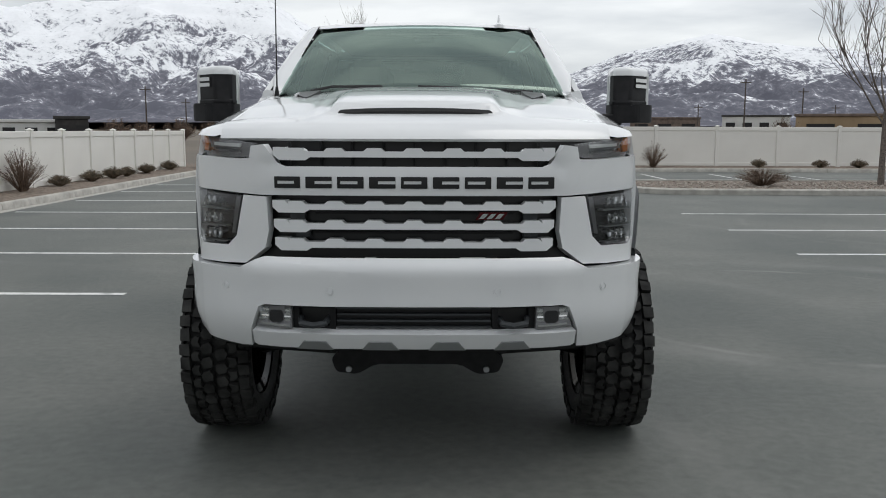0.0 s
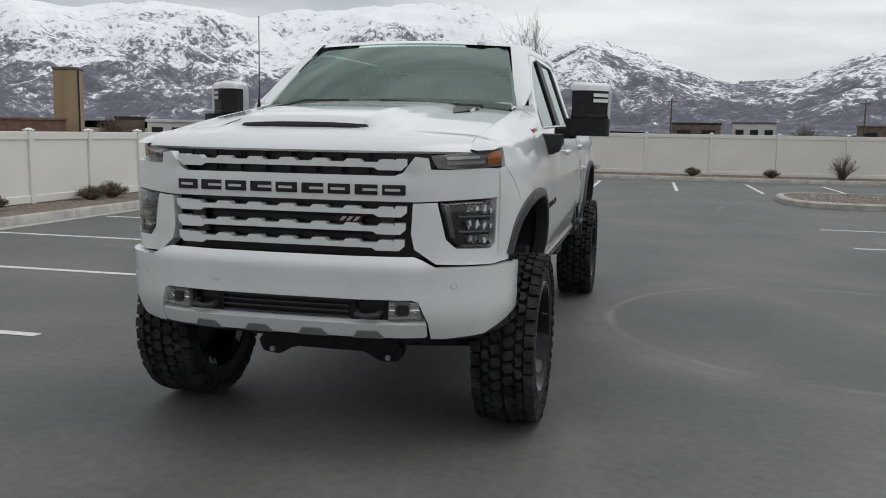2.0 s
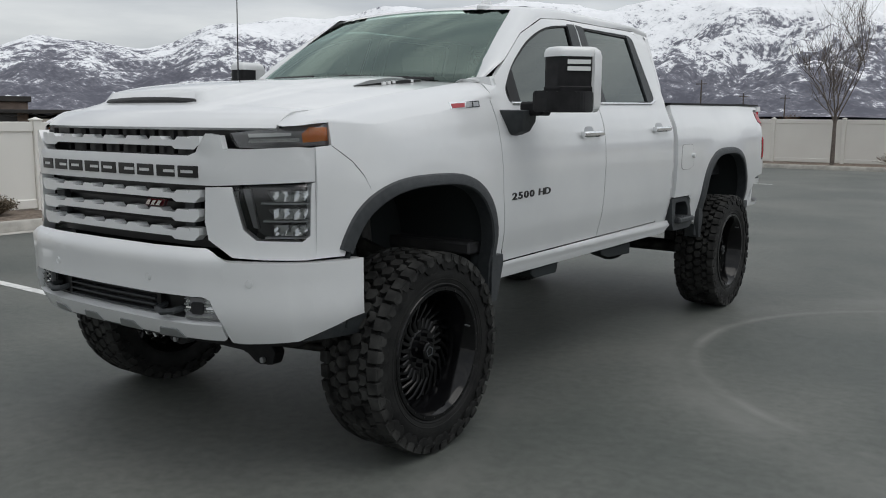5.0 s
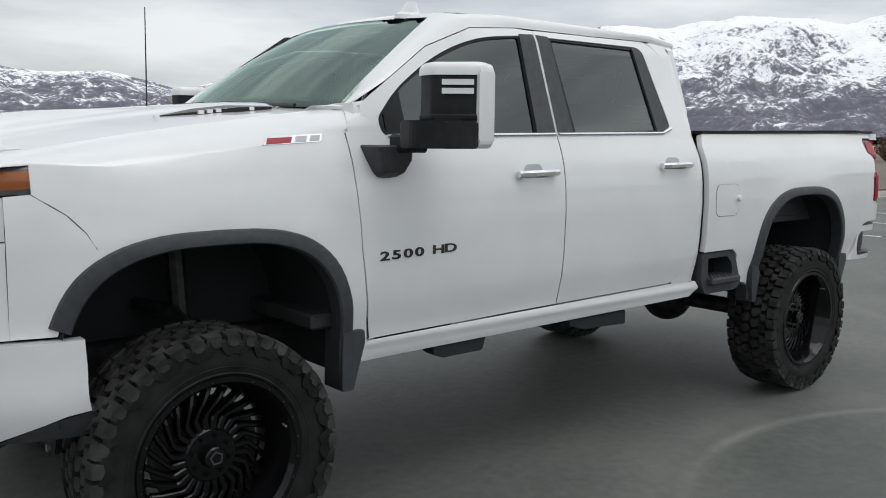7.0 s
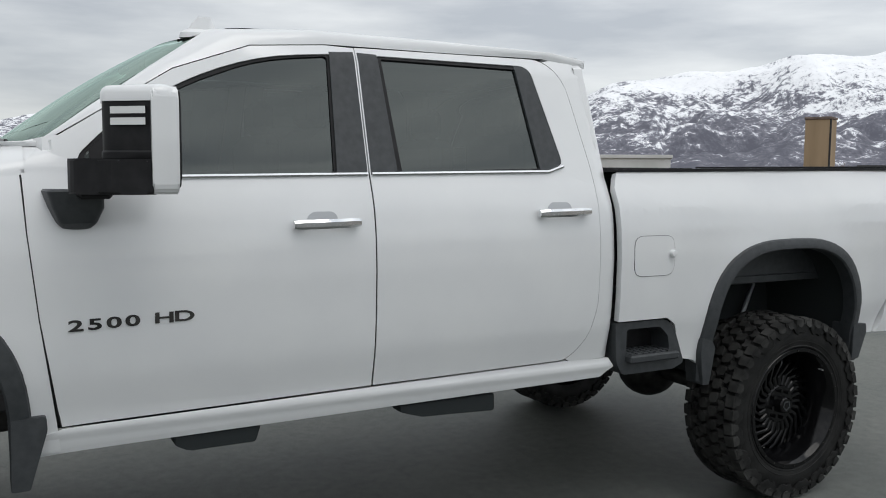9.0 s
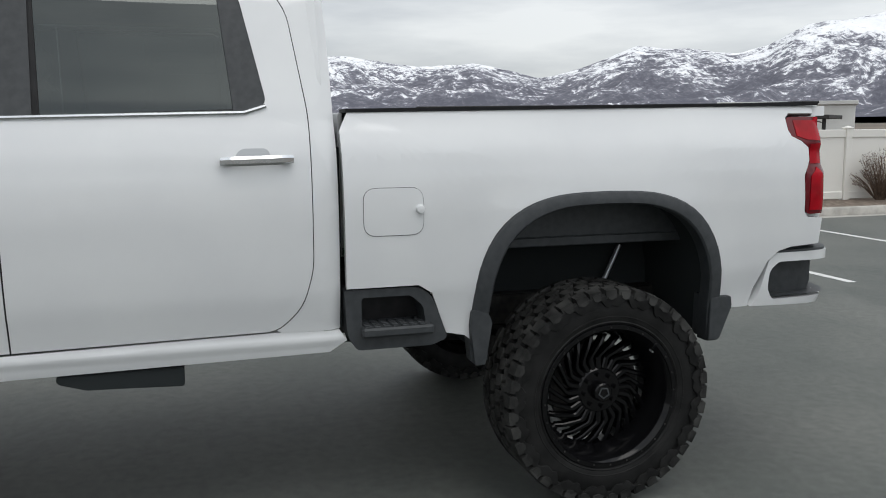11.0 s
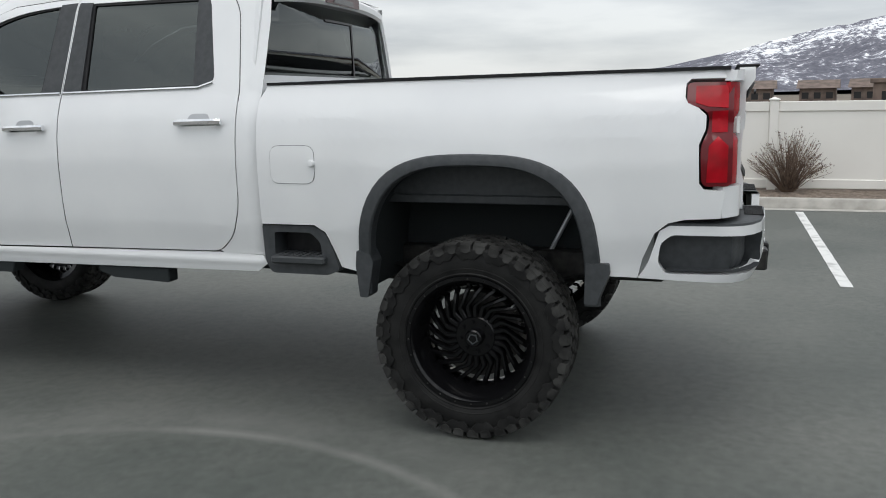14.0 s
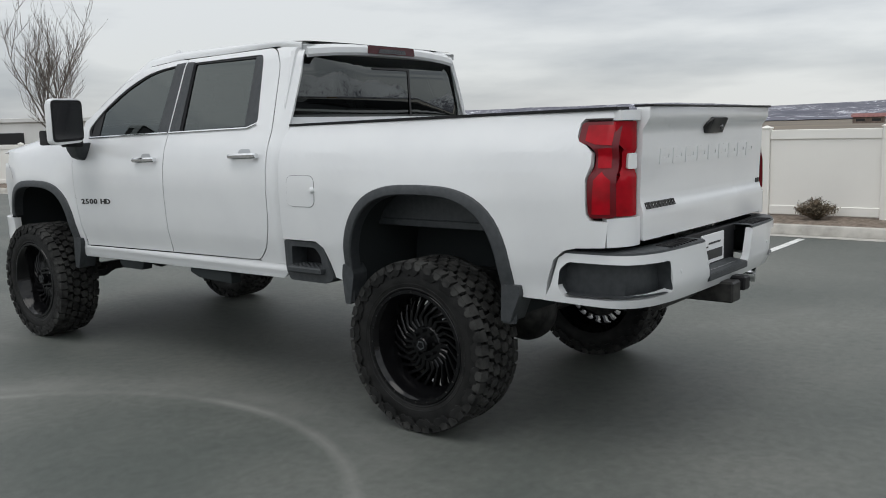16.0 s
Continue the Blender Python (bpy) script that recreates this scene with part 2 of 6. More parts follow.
def rounded(poly, r, n=4):
    """A polygon with its corners rounded; r is one radius or one for each corner."""
    out = []
    m = len(poly)
    for i, p in enumerate(poly):
        rr = r[i] if isinstance(r, (list, tuple)) else r
        p = Vector(p)
        a, b = Vector(poly[i - 1]) - p, Vector(poly[(i + 1) % m]) - p
        if rr <= 0:
            out.append(tuple(p))
            continue
        d = min(rr, a.length * 0.49, b.length * 0.49)
        s, e = p + a.normalized() * d, p + b.normalized() * d
        for k in range(n + 1):
            t = k / n
            out.append(tuple((1 - t) ** 2 * s + 2 * t * (1 - t) * p + t * t * e))
    return out


def panel(outline, place, step=0.06, thick=0.02, holes=(), edge=0.004, stepv=None, flip=False):
    """A sheet with the given outline in (u, v), cut into a grid, laid on the surface place(u, v) and turned in at its rim.
    The rim goes in against the surface's outer side, which lies on the left of u crossed with v."""
    bm = bmesh.new()
    for loop in (outline, *holes):
        vs = [bm.verts.new((u, v, 0)) for u, v in loop]
        for i in range(len(vs)):
            bm.edges.new((vs[i - 1], vs[i]))
    bmesh.ops.triangle_fill(bm, edges=bm.edges[:], use_beauty=True)
    us = [p[0] for p in outline]
    vs_ = [p[1] for p in outline]
    stepv = stepv or step
    for lo, hi, st, ax in ((min(us), max(us), step, 0), (min(vs_), max(vs_), stepv, 1)):
        n = max(1, int((hi - lo) / st))
        for i in range(1, n):
            co = [0, 0, 0]
            no = [0, 0, 0]
            co[ax] = lo + (hi - lo) * i / n + 0.00037
            no[ax] = 1
            bmesh.ops.bisect_plane(bm, geom=bm.verts[:] + bm.edges[:] + bm.faces[:], plane_co=co, plane_no=no, dist=1e-5)
    bmesh.ops.recalc_face_normals(bm, faces=bm.faces[:])
    if sum(f.normal.z for f in bm.faces) < 0:
        bmesh.ops.reverse_faces(bm, faces=bm.faces[:])
    normals = {}
    for v in bm.verts:
        u, w = v.co.x, v.co.y
        p = Vector(place(u, w))
        du = Vector(place(u + 0.002, w)) - Vector(place(u - 0.002, w))
        dv = Vector(place(u, w + 0.002)) - Vector(place(u, w - 0.002))
        normals[v] = (p, du.cross(dv).normalized() * (-1 if flip else 1))
    for v, (p, n) in normals.items():
        v.co = p
    if flip:
        bmesh.ops.reverse_faces(bm, faces=bm.faces[:])
    rim = [e for e in bm.edges if len(e.link_faces) == 1]
    for depth in (edge, thick):
        if depth <= 0:
            continue
        ret = bmesh.ops.extrude_edge_only(bm, edges=rim)
        old = {}
        for e in rim:
            for v in e.verts:
                old[tuple(round(c, 6) for c in v.co)] = normals.get(v)
        nv = [g for g in ret["geom"] if isinstance(g, bmesh.types.BMVert)]
        for v in nv:
            hit = old.get(tuple(round(c, 6) for c in v.co))
            if hit:
                n = hit[1]
                v.co = v.co - n * depth
                normals[v] = (v.co.copy(), n)
        rim = [g for g in ret["geom"] if isinstance(g, bmesh.types.BMEdge)]
    return bm


def loft(curves, close=False):
    """A skin over curves that all have the same number of points."""
    bm = bmesh.new()
    rows = [[bm.verts.new(p) for p in c] for c in curves]
    n = len(rows[0])
    for a, b in zip(rows[:-1], rows[1:]):
        for i in range(n if close else n - 1):
            j = (i + 1) % n
            try:
                bm.faces.new((a[i], a[j], b[j], b[i]))
            except ValueError:
                pass
    return bm


def solid_loft(curves):
    bm = loft(curves, True)
    bm.verts.ensure_lookup_table()
    n = len(curves[0])
    bm.faces.new(bm.verts[:n])
    bm.faces.new(bm.verts[-n:])
    return bm


def block(bm, lo, hi, bevel=0.004, m=None):
    ret = bmesh.ops.create_cube(bm, size=1)
    vs = ret["verts"]
    for v in vs:
        v.co = Vector([lo[i] + (hi[i] - lo[i]) * (v.co[i] + 0.5) for i in range(3)])
        if m:
            v.co = m @ v.co
    if bevel:
        bmesh.ops.bevel(bm, geom=list({e for v in vs for e in v.link_edges}), offset=bevel, segments=1, affect="EDGES", clamp_overlap=True)
    return bm


def box(lo, hi, bevel=0.004, m=None):
    return block(bmesh.new(), lo, hi, bevel, m)


def prism(poly, axis, a, b, bevel=0.0):
    """A solid with the outline poly, swept along an axis (0, 1 or 2) from a to b."""
    bm = bmesh.new()
    def at(p, h):
        q = list(p)
        q.insert(axis, h)
        return q
    v1 = [bm.verts.new(at(p, a)) for p in poly]
    v2 = [bm.verts.new(at(p, b)) for p in poly]
    n = len(poly)
    bm.faces.new(v1)
    bm.faces.new(v2)
    for i in range(n):
        bm.faces.new((v1[i], v1[(i + 1) % n], v2[(i + 1) % n], v2[i]))
    if bevel:
        bmesh.ops.bevel(bm, geom=bm.edges[:], offset=bevel, segments=2, affect="EDGES", clamp_overlap=True)
    return bm


def tube(points, r, sides=8, bm=None, r2=None):
    """A round bar along points, from radius r to r2."""
    bm = bm or bmesh.new()
    pts = [Vector(p) for p in points]
    rings = []
    for i, p in enumerate(pts):
        d = (pts[min(i + 1, len(pts) - 1)] - pts[max(i - 1, 0)]).normalized()
        up = Vector((0, 0, 1)) if abs(d.z) < 0.9 else Vector((1, 0, 0))
        a = d.cross(up).normalized()
        b = d.cross(a)
        rad = r + ((r2 if r2 is not None else r) - r) * i / max(1, len(pts) - 1)
        rings.append([bm.verts.new(p + (a * math.cos(2 * math.pi * k / sides) + b * math.sin(2 * math.pi * k / sides)) * rad) for k in range(sides)])
    for q, s in zip(rings[:-1], rings[1:]):
        for k in range(sides):
            bm.faces.new((q[k], q[(k + 1) % sides], s[(k + 1) % sides], s[k]))
    bm.faces.new(rings[0][::-1])
    bm.faces.new(rings[-1])
    return bm


def lathe(profile, sides=48, m=None, bm=None, close=False):
    """Turns a profile of (radius, x) about the x axis."""
    bm = bm or bmesh.new()
    rings = []
    for r, x in profile:
        ring = []
        for k in range(sides):
            a = 2 * math.pi * k / sides
            p = Vector((x, r * math.cos(a), r * math.sin(a)))
            ring.append(bm.verts.new(m @ p if m else p))
        rings.append(ring)
    prs = list(zip(rings[:-1], rings[1:])) + ([(rings[-1], rings[0])] if close else [])
    for q, s in prs:
        for k in range(sides):
            bm.faces.new((q[k], q[(k + 1) % sides], s[(k + 1) % sides], s[k]))
    return bm


def empty(name, label, category, group="", kind=""):
    return tagged(new(name), label, category, group, kind)


def lettering(name, text, size, material, parent, m, depth=0.004, stretch=1.0, bold=0.0):
    cu = bpy.data.curves.new(name, "FONT")
    cu.body = text
    cu.size = size
    cu.extrude = depth
    cu.offset = bold
    tmp = bpy.data.objects.new(name, cu)
    me = bpy.data.meshes.new_from_object(tmp)
    bpy.data.objects.remove(tmp)
    for v in me.vertices:
        v.co.x *= stretch
    me.transform(m)
    me.materials.clear()
    me.materials.append(material)
    ob = new(name, me)
    ob.parent = parent
    return ob

# ---- setting: ground, lot, kerbs, fences ----
def sheet(name, x0, x1, y0, y1, z, material, label, category, kind="structure"):
    bm = bmesh.new()
    bm.faces.new([bm.verts.new(p) for p in ((x0, y0, z), (x1, y0, z), (x1, y1, z), (x0, y1, z))])
    return tagged(part(name, bm, material, None, "", None), label, category, "", kind)


bm = bmesh.new()
for k in range(96):
    bm.verts.new((4000 * math.cos(2 * math.pi * k / 96), 4000 * math.sin(2 * math.pi * k / 96), -0.05))
bm.faces.new(bm.verts[:])
tagged(part("ground", bm, EARTH, None, "", None), "dry brown open land reaching to the foot of the mountains", "ground", "", "structure")
FENCE_X, FENCE_Y = -9.6, 30.5
KERB_X, KERB_Y = -7.95, 27.6
sheet("pavement", KERB_X, 60, -60, KERB_Y, 0.0, ASPHALT, "dark grey asphalt parking lot with faint tyre scuffs", "asphalt")


def kerb_run(x0, y0, x1, y1, inner, joints=3.05):
    """Kerb stones along a line, each with a small joint; inner: the way to the planted side."""
    a, b = Vector((x0, y0)), Vector((x1, y1))
    d = (b - a)
    n = max(1, int(d.length / joints))
    d.normalize()
    side = Vector(inner)
    run = tagged(new("kerb"), "pale concrete kerb along the planted strip", "kerb", "", "structure")
    L = (b - a).length / n
    sec = [(0, -0.04), (0.012, 0.10), (0.035, 0.135), (0.15, 0.14), (0.15, -0.04)]
    base = None
    for k in range(n):
        p = a + d * (L * k)
        c1 = [(*(side * s), z) for s, z in sec]
        c2 = [(*(side * s + d * (L - 0.014)), z) for s, z in sec]
        if base is None:
            base = part("kerb_stone", solid_loft([c1, c2]), CONCRETE, run).data
            ob = scene.collection.objects[-1]
        else:
            ob = new("kerb_stone", base)
            ob.parent = run
        ob.location = (p.x, p.y, 0)
    return run


kerb_run(KERB_X, -30, KERB_X, KERB_Y, (-1, 0))
kerb_run(KERB_X - 0.15, KERB_Y, 40, KERB_Y, (0, 1))
# a flat gutter pan before each kerb
sheet("gutter", KERB_X + 0.002, KERB_X + 0.22, -30, KERB_Y - 0.3, 0.005, CONCRETE, "pale concrete gutter pan beside the kerb", "gutter")


def strip(name, x0, x1, y0, y1, z):
    nx, ny = max(2, int((x1 - x0) / 0.12)), max(2, int((y1 - y0) / 0.12))
    if nx > 200:
        nx = 200
    if ny > 240:
        ny = 240
    rows = []
    for j in range(ny + 1):
        y = y0 + (y1 - y0) * j / ny
        rows.append([(x0 + (x1 - x0) * i / nx, y, z + 0.03 * noise.noise(Vector((x0 + (x1 - x0) * i / nx, y, 0)) * 3)) for i in range(nx + 1)])
    return tagged(part(name, loft(rows), SOIL), "bare brown soil and gravel in the planting strip", "planting bed", "", "structure")


strip("planting_bed", FENCE_X - 0.6, KERB_X - 0.15, -30, KERB_Y, 0.10)
strip("planting_bed", FENCE_X - 0.6, 40, KERB_Y + 0.15, FENCE_Y + 0.8, 0.10)


def fence(name, start, along, length, top, label, first=0.0, spacing=2.44):
    """Vinyl privacy fence: posts with caps, panels, top and bottom rails."""
    run = tagged(new(name), label, "fence", "", "structure")
    d = Vector((*along, 0))
    q = Matrix.Translation((*start, 0)) @ Matrix.Rotation(math.atan2(along[1], along[0]), 4, "Z")
    n = int((length - first) / spacing)
    meshes = {}

    def piece(key, make, x):
        if key not in meshes:
            meshes[key] = part(key, make(), VINYL, run)
            ob = meshes[key]
        else:
            ob = new(key, meshes[key].data)
            ob.parent = run
        ob.matrix_basis = q @ Matrix.Translation((x, 0, 0))
    def make_post():
        bm = box((-0.065, -0.065, 0.0), (0.065, 0.065, top + 0.02), 0.006)
        block(bm, (-0.08, -0.08, top + 0.02), (0.08, 0.08, top + 0.04), 0.004)
        v = [bm.verts.new(p) for p in ((-0.07, -0.07, top + 0.04), (0.07, -0.07, top + 0.04), (0.07, 0.07, top + 0.04), (-0.07, 0.07, top + 0.04), (0, 0, top + 0.075))]
        for i in range(4):
            bm.faces.new((v[i], v[(i + 1) % 4], v[4]))
        return bm
    for k in range(n + 1):
        x = first + k * spacing
        piece("post", make_post, x)
        if k == n:
            break
        piece("top_rail", lambda: box((0.066, -0.04, top - 0.15), (spacing - 0.066, 0.04, top), 0.008), x)
        piece("bottom_rail", lambda: box((0.066, -0.04, 0.12), (spacing - 0.066, 0.04, 0.26), 0.008), x)
        def make_panel():
            return box((0.068, -0.018, 0.255), (spacing - 0.068, 0.018, top - 0.145), 0.003)
        piece("panel", make_panel, x)
    return run


fence("fence_west", (FENCE_X, -29.0), (0, 1), 59, 1.44, "white vinyl privacy fence with capped posts", 1.58, 1.75)
fence("fence_north", (FENCE_X, FENCE_Y), (1, 0), 50, 1.66, "white vinyl privacy fence with capped posts behind the lot", 1.2)


def stripe(x0, y0, x1, y1, width=0.1):
    a, b = Vector((x0, y0)), Vector((x1, y1))
    d = (b - a)
    n = max(6, int(d.length / 0.12))
    s = Vector((-d.y, d.x)).normalized() * width / 2
    rows = []
    for k in range(n + 1):
        p = a + d * k / n
        j = 0.006 * noise.noise(Vector((p.x * 4, p.y * 4, 7)))
        rows.append([(*(p + s * (1 + j * 10)), 0.004), (*(p - s * (1 - j * 10)), 0.004)])
    return tagged(part("parking_line", loft(rows), STRIPE, None, "", None), "worn white painted parking line on asphalt", "parking line", "parking lines", "structure")


for k in range(-3, 8):
    y = 0.86 + 2.6 * k + 0.02 * k
    stripe(-7.6, y, -2.78, y)
for y in (6.2, 8.8, 11.4):
    stripe(4.5, y, 9.8, y)
for x in (-0.1, 2.35, 4.7, 7.1, 9.5, 11.9):
    stripe(x, 21.2, x, 26.0)

# kerbed island
isl = tagged(new("island"), "kerbed planting island with bare soil and gravel", "island", "", "structure")
ring = rounded([(4.7, 16.2), (30, 15.6), (30, 20.4), (4.7, 20.2)], [1.6, 0.5, 0.5, 1.6], 8)
inner = rounded([(4.87, 16.37), (29.8, 15.78), (29.8, 20.22), (4.87, 20.03)], [1.45, 0.4, 0.4, 1.45], 8)
mid = rounded([(4.74, 16.24), (29.96, 15.64), (29.96, 20.36), (4.74, 20.16)], [1.56, 0.46, 0.46, 1.56], 8)
bm = loft([[(x, y, -0.02) for x, y in ring], [(x, y, 0.11) for x, y in ring], [(x, y, 0.14) for x, y in mid], [(x, y, 0.14) for x, y in inner], [(x, y, 0.06) for x, y in inner]], True)
part("kerb_ring", bm, CONCRETE, isl)
bm = bmesh.new()
vs = [bm.verts.new((x, y, 0.10)) for x, y in inner]
bm.faces.new(vs)
part("soil_bed", bm, SOIL, isl)
rng = random.Random(5)
bm = bmesh.new()
for k in range(1500):
    x, y = rng.uniform(5.2, 16), rng.uniform(16.5, 19.9)
    s = rng.uniform(0.015, 0.045)
    ret = bmesh.ops.create_icosphere(bm, subdivisions=1, radius=s)
    for v in ret["verts"]:
        v.co = Vector((v.co.x * rng.uniform(0.7, 1.3) + x, v.co.y + y, v.co.z * 0.7 + 0.105))
GRAVEL = varied(principled("gravel", (0.3, 0.26, 0.22), 0.9), (0.14, 0.115, 0.095), (0.44, 0.40, 0.35), 9)
tagged(part("gravel", bm, GRAVEL, None, "", None), "loose brown and tan gravel on the island", "gravel", "", "stuff")


# ---- mountains ----
SKY_AZ = [-180, -150, -125, -113.5, -108, -102, -97, -93.7, -91, -87, -84, -79.7, -77, -74, -71.3, -69, -67, -66, -64, -61, -58, -55, -53, -51, -48, -46, -44, -41.5, -39, -36, -32, -29, -26, -21, -15, -11, -8.5, -7, -4.7, -1, 4.3, 8.2, 12, 17, 21.5, 26, 32, 45, 80, 130, 180]
SKY_EL = [0.9, 0.9, 1.2, 1.3, 0.9, 1.0, 1.5, 1.8, 2.3, 3.2, 3.9, 4.4, 4.0, 3.7, 3.95, 3.4, 2.95, 3.1, 3.6, 4.8, 4.6, 4.25, 4.6, 5.7, 6.1, 6.4, 6.3, 6.7, 7.25, 7.0, 7.6, 7.5, 7.0, 7.5, 8.1, 8.0, 6.6, 5.6, 6.2, 5.2, 3.35, 3.6, 4.9, 5.9, 5.1, 4.6, 4.2, 3.0, 1.5, 0.9, 0.9]


def mountain_material():
    m = principled("snowy_mountain_hazed", (0.6, 0.6, 0.62), 0.9, spec=0.1)
    nt = m.node_tree
    N, L = nt.nodes, nt.links
    b = N["Principled BSDF"]
    geo = N.new("ShaderNodeNewGeometry")
    sep = N.new("ShaderNodeSeparateXYZ")
    L.new(geo.outputs["Position"], sep.inputs[0])
    mp = N.new("ShaderNodeMapping")
    mp.inputs["Scale"].default_value = (1, 1, 0.55)
    L.new(geo.outputs["Position"], mp.inputs[0])
    big = N.new("ShaderNodeTexNoise")
    big.inputs["Scale"].default_value = 0.0055
    big.inputs["Detail"].default_value = 8
    big.inputs["Roughness"].default_value = 0.62
    big.inputs["Distortion"].default_value = 0.7
    fine = N.new("ShaderNodeTexNoise")
    fine.inputs["Scale"].default_value = 0.075
    fine.inputs["Detail"].default_value = 8
    fine.inputs["Roughness"].default_value = 0.75
    gul = N.new("ShaderNodeTexNoise")
    gul.inputs["Scale"].default_value = 0.022
    gul.inputs["Detail"].default_value = 9
    gul.inputs["Roughness"].default_value = 0.7
    gul.inputs["Distortion"].default_value = 1.2
    mg = N.new("ShaderNodeMapping")
    mg.inputs["Scale"].default_value = (1, 1, 0.25)
    L.new(geo.outputs["Position"], mg.inputs[0])
    L.new(mg.outputs[0], gul.inputs["Vector"])
    for n in (big, fine):
        L.new(mp.outputs[0], n.inputs["Vector"])
    hgt = N.new("ShaderNodeMapRange")
    hgt.inputs["From Min"].default_value, hgt.inputs["From Max"].default_value = 10, 330
    hgt.inputs["To Min"].default_value, hgt.inputs["To Max"].default_value = -0.46, 0.36
    L.new(sep.outputs["Z"], hgt.inputs[0])
    def math_node(op, a, c, v=None):
        n = N.new("ShaderNodeMath")
        n.operation = op
        L.new(a, n.inputs[0])
        if c is not None:
            L.new(c, n.inputs[1])
        else:
            n.inputs[1].default_value = v
        return n.outputs[0]
    b4 = math_node("MULTIPLY", big.outputs[0], None, 0.32)
    f6 = math_node("MULTIPLY", fine.outputs[0], None, 0.36)
    g3 = math_node("MULTIPLY", gul.outputs[0], None, 0.32)
    s = math_node("ADD", math_node("ADD", b4, g3), f6)
    s = math_node("SUBTRACT", s, None, 0.5)
    s = math_node("MULTIPLY", s, None, 5.2)
    s = math_node("ADD", s, hgt.outputs[0])
    sepn = N.new("ShaderNodeSeparateXYZ")
    L.new(geo.outputs["Normal"], sepn.inputs[0])
    sl = math_node("SUBTRACT", sepn.outputs["Z"], None, 0.8)
    sl = math_node("MULTIPLY", sl, None, 0.5)
    s = math_node("ADD", s, sl)
    # rock and snow tinted blue, darks raised: distance haze put into the colour
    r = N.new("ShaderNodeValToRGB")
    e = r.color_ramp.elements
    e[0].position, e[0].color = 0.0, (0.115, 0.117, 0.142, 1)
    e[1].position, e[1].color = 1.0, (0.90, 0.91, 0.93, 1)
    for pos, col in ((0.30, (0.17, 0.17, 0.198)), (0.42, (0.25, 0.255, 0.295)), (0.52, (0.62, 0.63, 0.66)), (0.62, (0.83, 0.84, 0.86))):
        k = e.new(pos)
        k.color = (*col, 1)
    s = math_node("ADD", s, None, 0.45)
    L.new(s, r.inputs[0])
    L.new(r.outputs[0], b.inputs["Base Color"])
    return m


def mountains():
    na, nr = 1100, 64
    rows = []
    for j in range(nr + 1):
        t = j / nr
        row = []
        for i in range(na):
            az = -180 + 360 * i / na
            a = radians(az)
            el = interp(SKY_AZ, SKY_EL, az)
            R = 1500 + 1500 * t
            crest = 3000 * math.tan(radians(el))
            x, y = R * math.sin(a), R * math.cos(a)
            p = Vector((x, y, 0)) / 420
            rid = noise.ridged_multi_fractal(p, 0.9, 2.2, 6, 1.0, 2.0) - 1.1
            fr = noise.fractal(p * 3.1, 0.8, 2.1, 6)
            prof = 0.03 + 0.40 * smoothstep(0, 0.6, t) * t ** 0.5 + 0.57 * smoothstep(0.45, 1, t)
            w = t * (1 - t) * 2.2
            h = crest * prof + crest * w * 0.26 * rid + crest * (0.10 * w + 0.025 * t) * fr
            lim = R * math.tan(radians(el * 0.97)) if j < nr - 3 else 1e9
            row.append((x, y, max(-4 + 8 * t, min(h, lim))))
        rows.append(row)
    back = [(x * 1.15, y * 1.15, -20) for x, y, z in rows[-1]]
    rows.append(back)
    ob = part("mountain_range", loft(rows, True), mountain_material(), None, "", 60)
    return tagged(ob, "snow-covered mountain range with dark scrub on its lower slopes", "mountains", "", "structure")


mountains()


# ---- distant buildings ----
def bearing(az, dist, eye=(2.0, -2.0)):
    return Vector((eye[0] + dist * math.sin(radians(az)), eye[1] + dist * math.cos(radians(az)), 0))


def house(name, label, az, dist, width, depth, height, wall, roof=None, ridge=0.0, windows=0, spin=0.0):
    p = bearing(az, dist)
    h = tagged(new(name), label, "building")
    h.matrix_basis = Matrix.Translation(p) @ Matrix.Rotation(radians(-az + spin), 4, "Z")
    part("wall", box((-width / 2, 0, -0.2), (width / 2, depth, height), 0.05), wall, h)
    if ridge:
        poly = [(-0.6, height), (depth + 0.6, height), (depth / 2, height + ridge)]
        part("roof", prism(poly, 0, -width / 2 - 0.5, width / 2 + 0.5), roof, h)
    else:
        part("roof", box((-width / 2 - 0.2, -0.2, height), (width / 2 + 0.2, depth + 0.2, height + 0.35), 0.03), roof or wall, h)
    for k in range(windows):
        x = -width / 2 + width * (k + 0.5) / windows
        part("window", box((x - width / windows * 0.28, -0.06, height * 0.3), (x + width / windows * 0.28, 0.1, height * 0.72), 0.0), INK, h)
    return h


CREAM = varied(principled("pale_building_wall", (0.6, 0.6, 0.58), 0.8), (0.52, 0.52, 0.5), (0.66, 0.66, 0.64), 0.3)
TAN = varied(principled("tan_panel_wall", (0.33, 0.24, 0.14), 0.75), (0.27, 0.195, 0.115), (0.37, 0.27, 0.165), 0.4, stretch=(1, 1, 0.15))
DARKROOF = varied(principled("dark_roof", (0.03, 0.028, 0.027), 0.8), (0.02, 0.02, 0.02), (0.045, 0.042, 0.04), 1)
REDROOF = varied(principled("red_roof", (0.2, 0.07, 0.06), 0.8), (0.14, 0.05, 0.045), (0.26, 0.1, 0.085), 1)
BRICK = varied(principled("red_brown_brick_wall", (0.2, 0.11, 0.08), 0.85), (0.15, 0.085, 0.065), (0.235, 0.135, 0.10), 1)
BROWN = varied(principled("brown_brick_wall", (0.16, 0.12, 0.1), 0.85), (0.11, 0.085, 0.07), (0.20, 0.15, 0.125), 1)
p = bearing(-37.3, 150)
silo = tagged(new("storage_tower"), "tall tan panelled tower with a flat top beyond the fence", "tower")
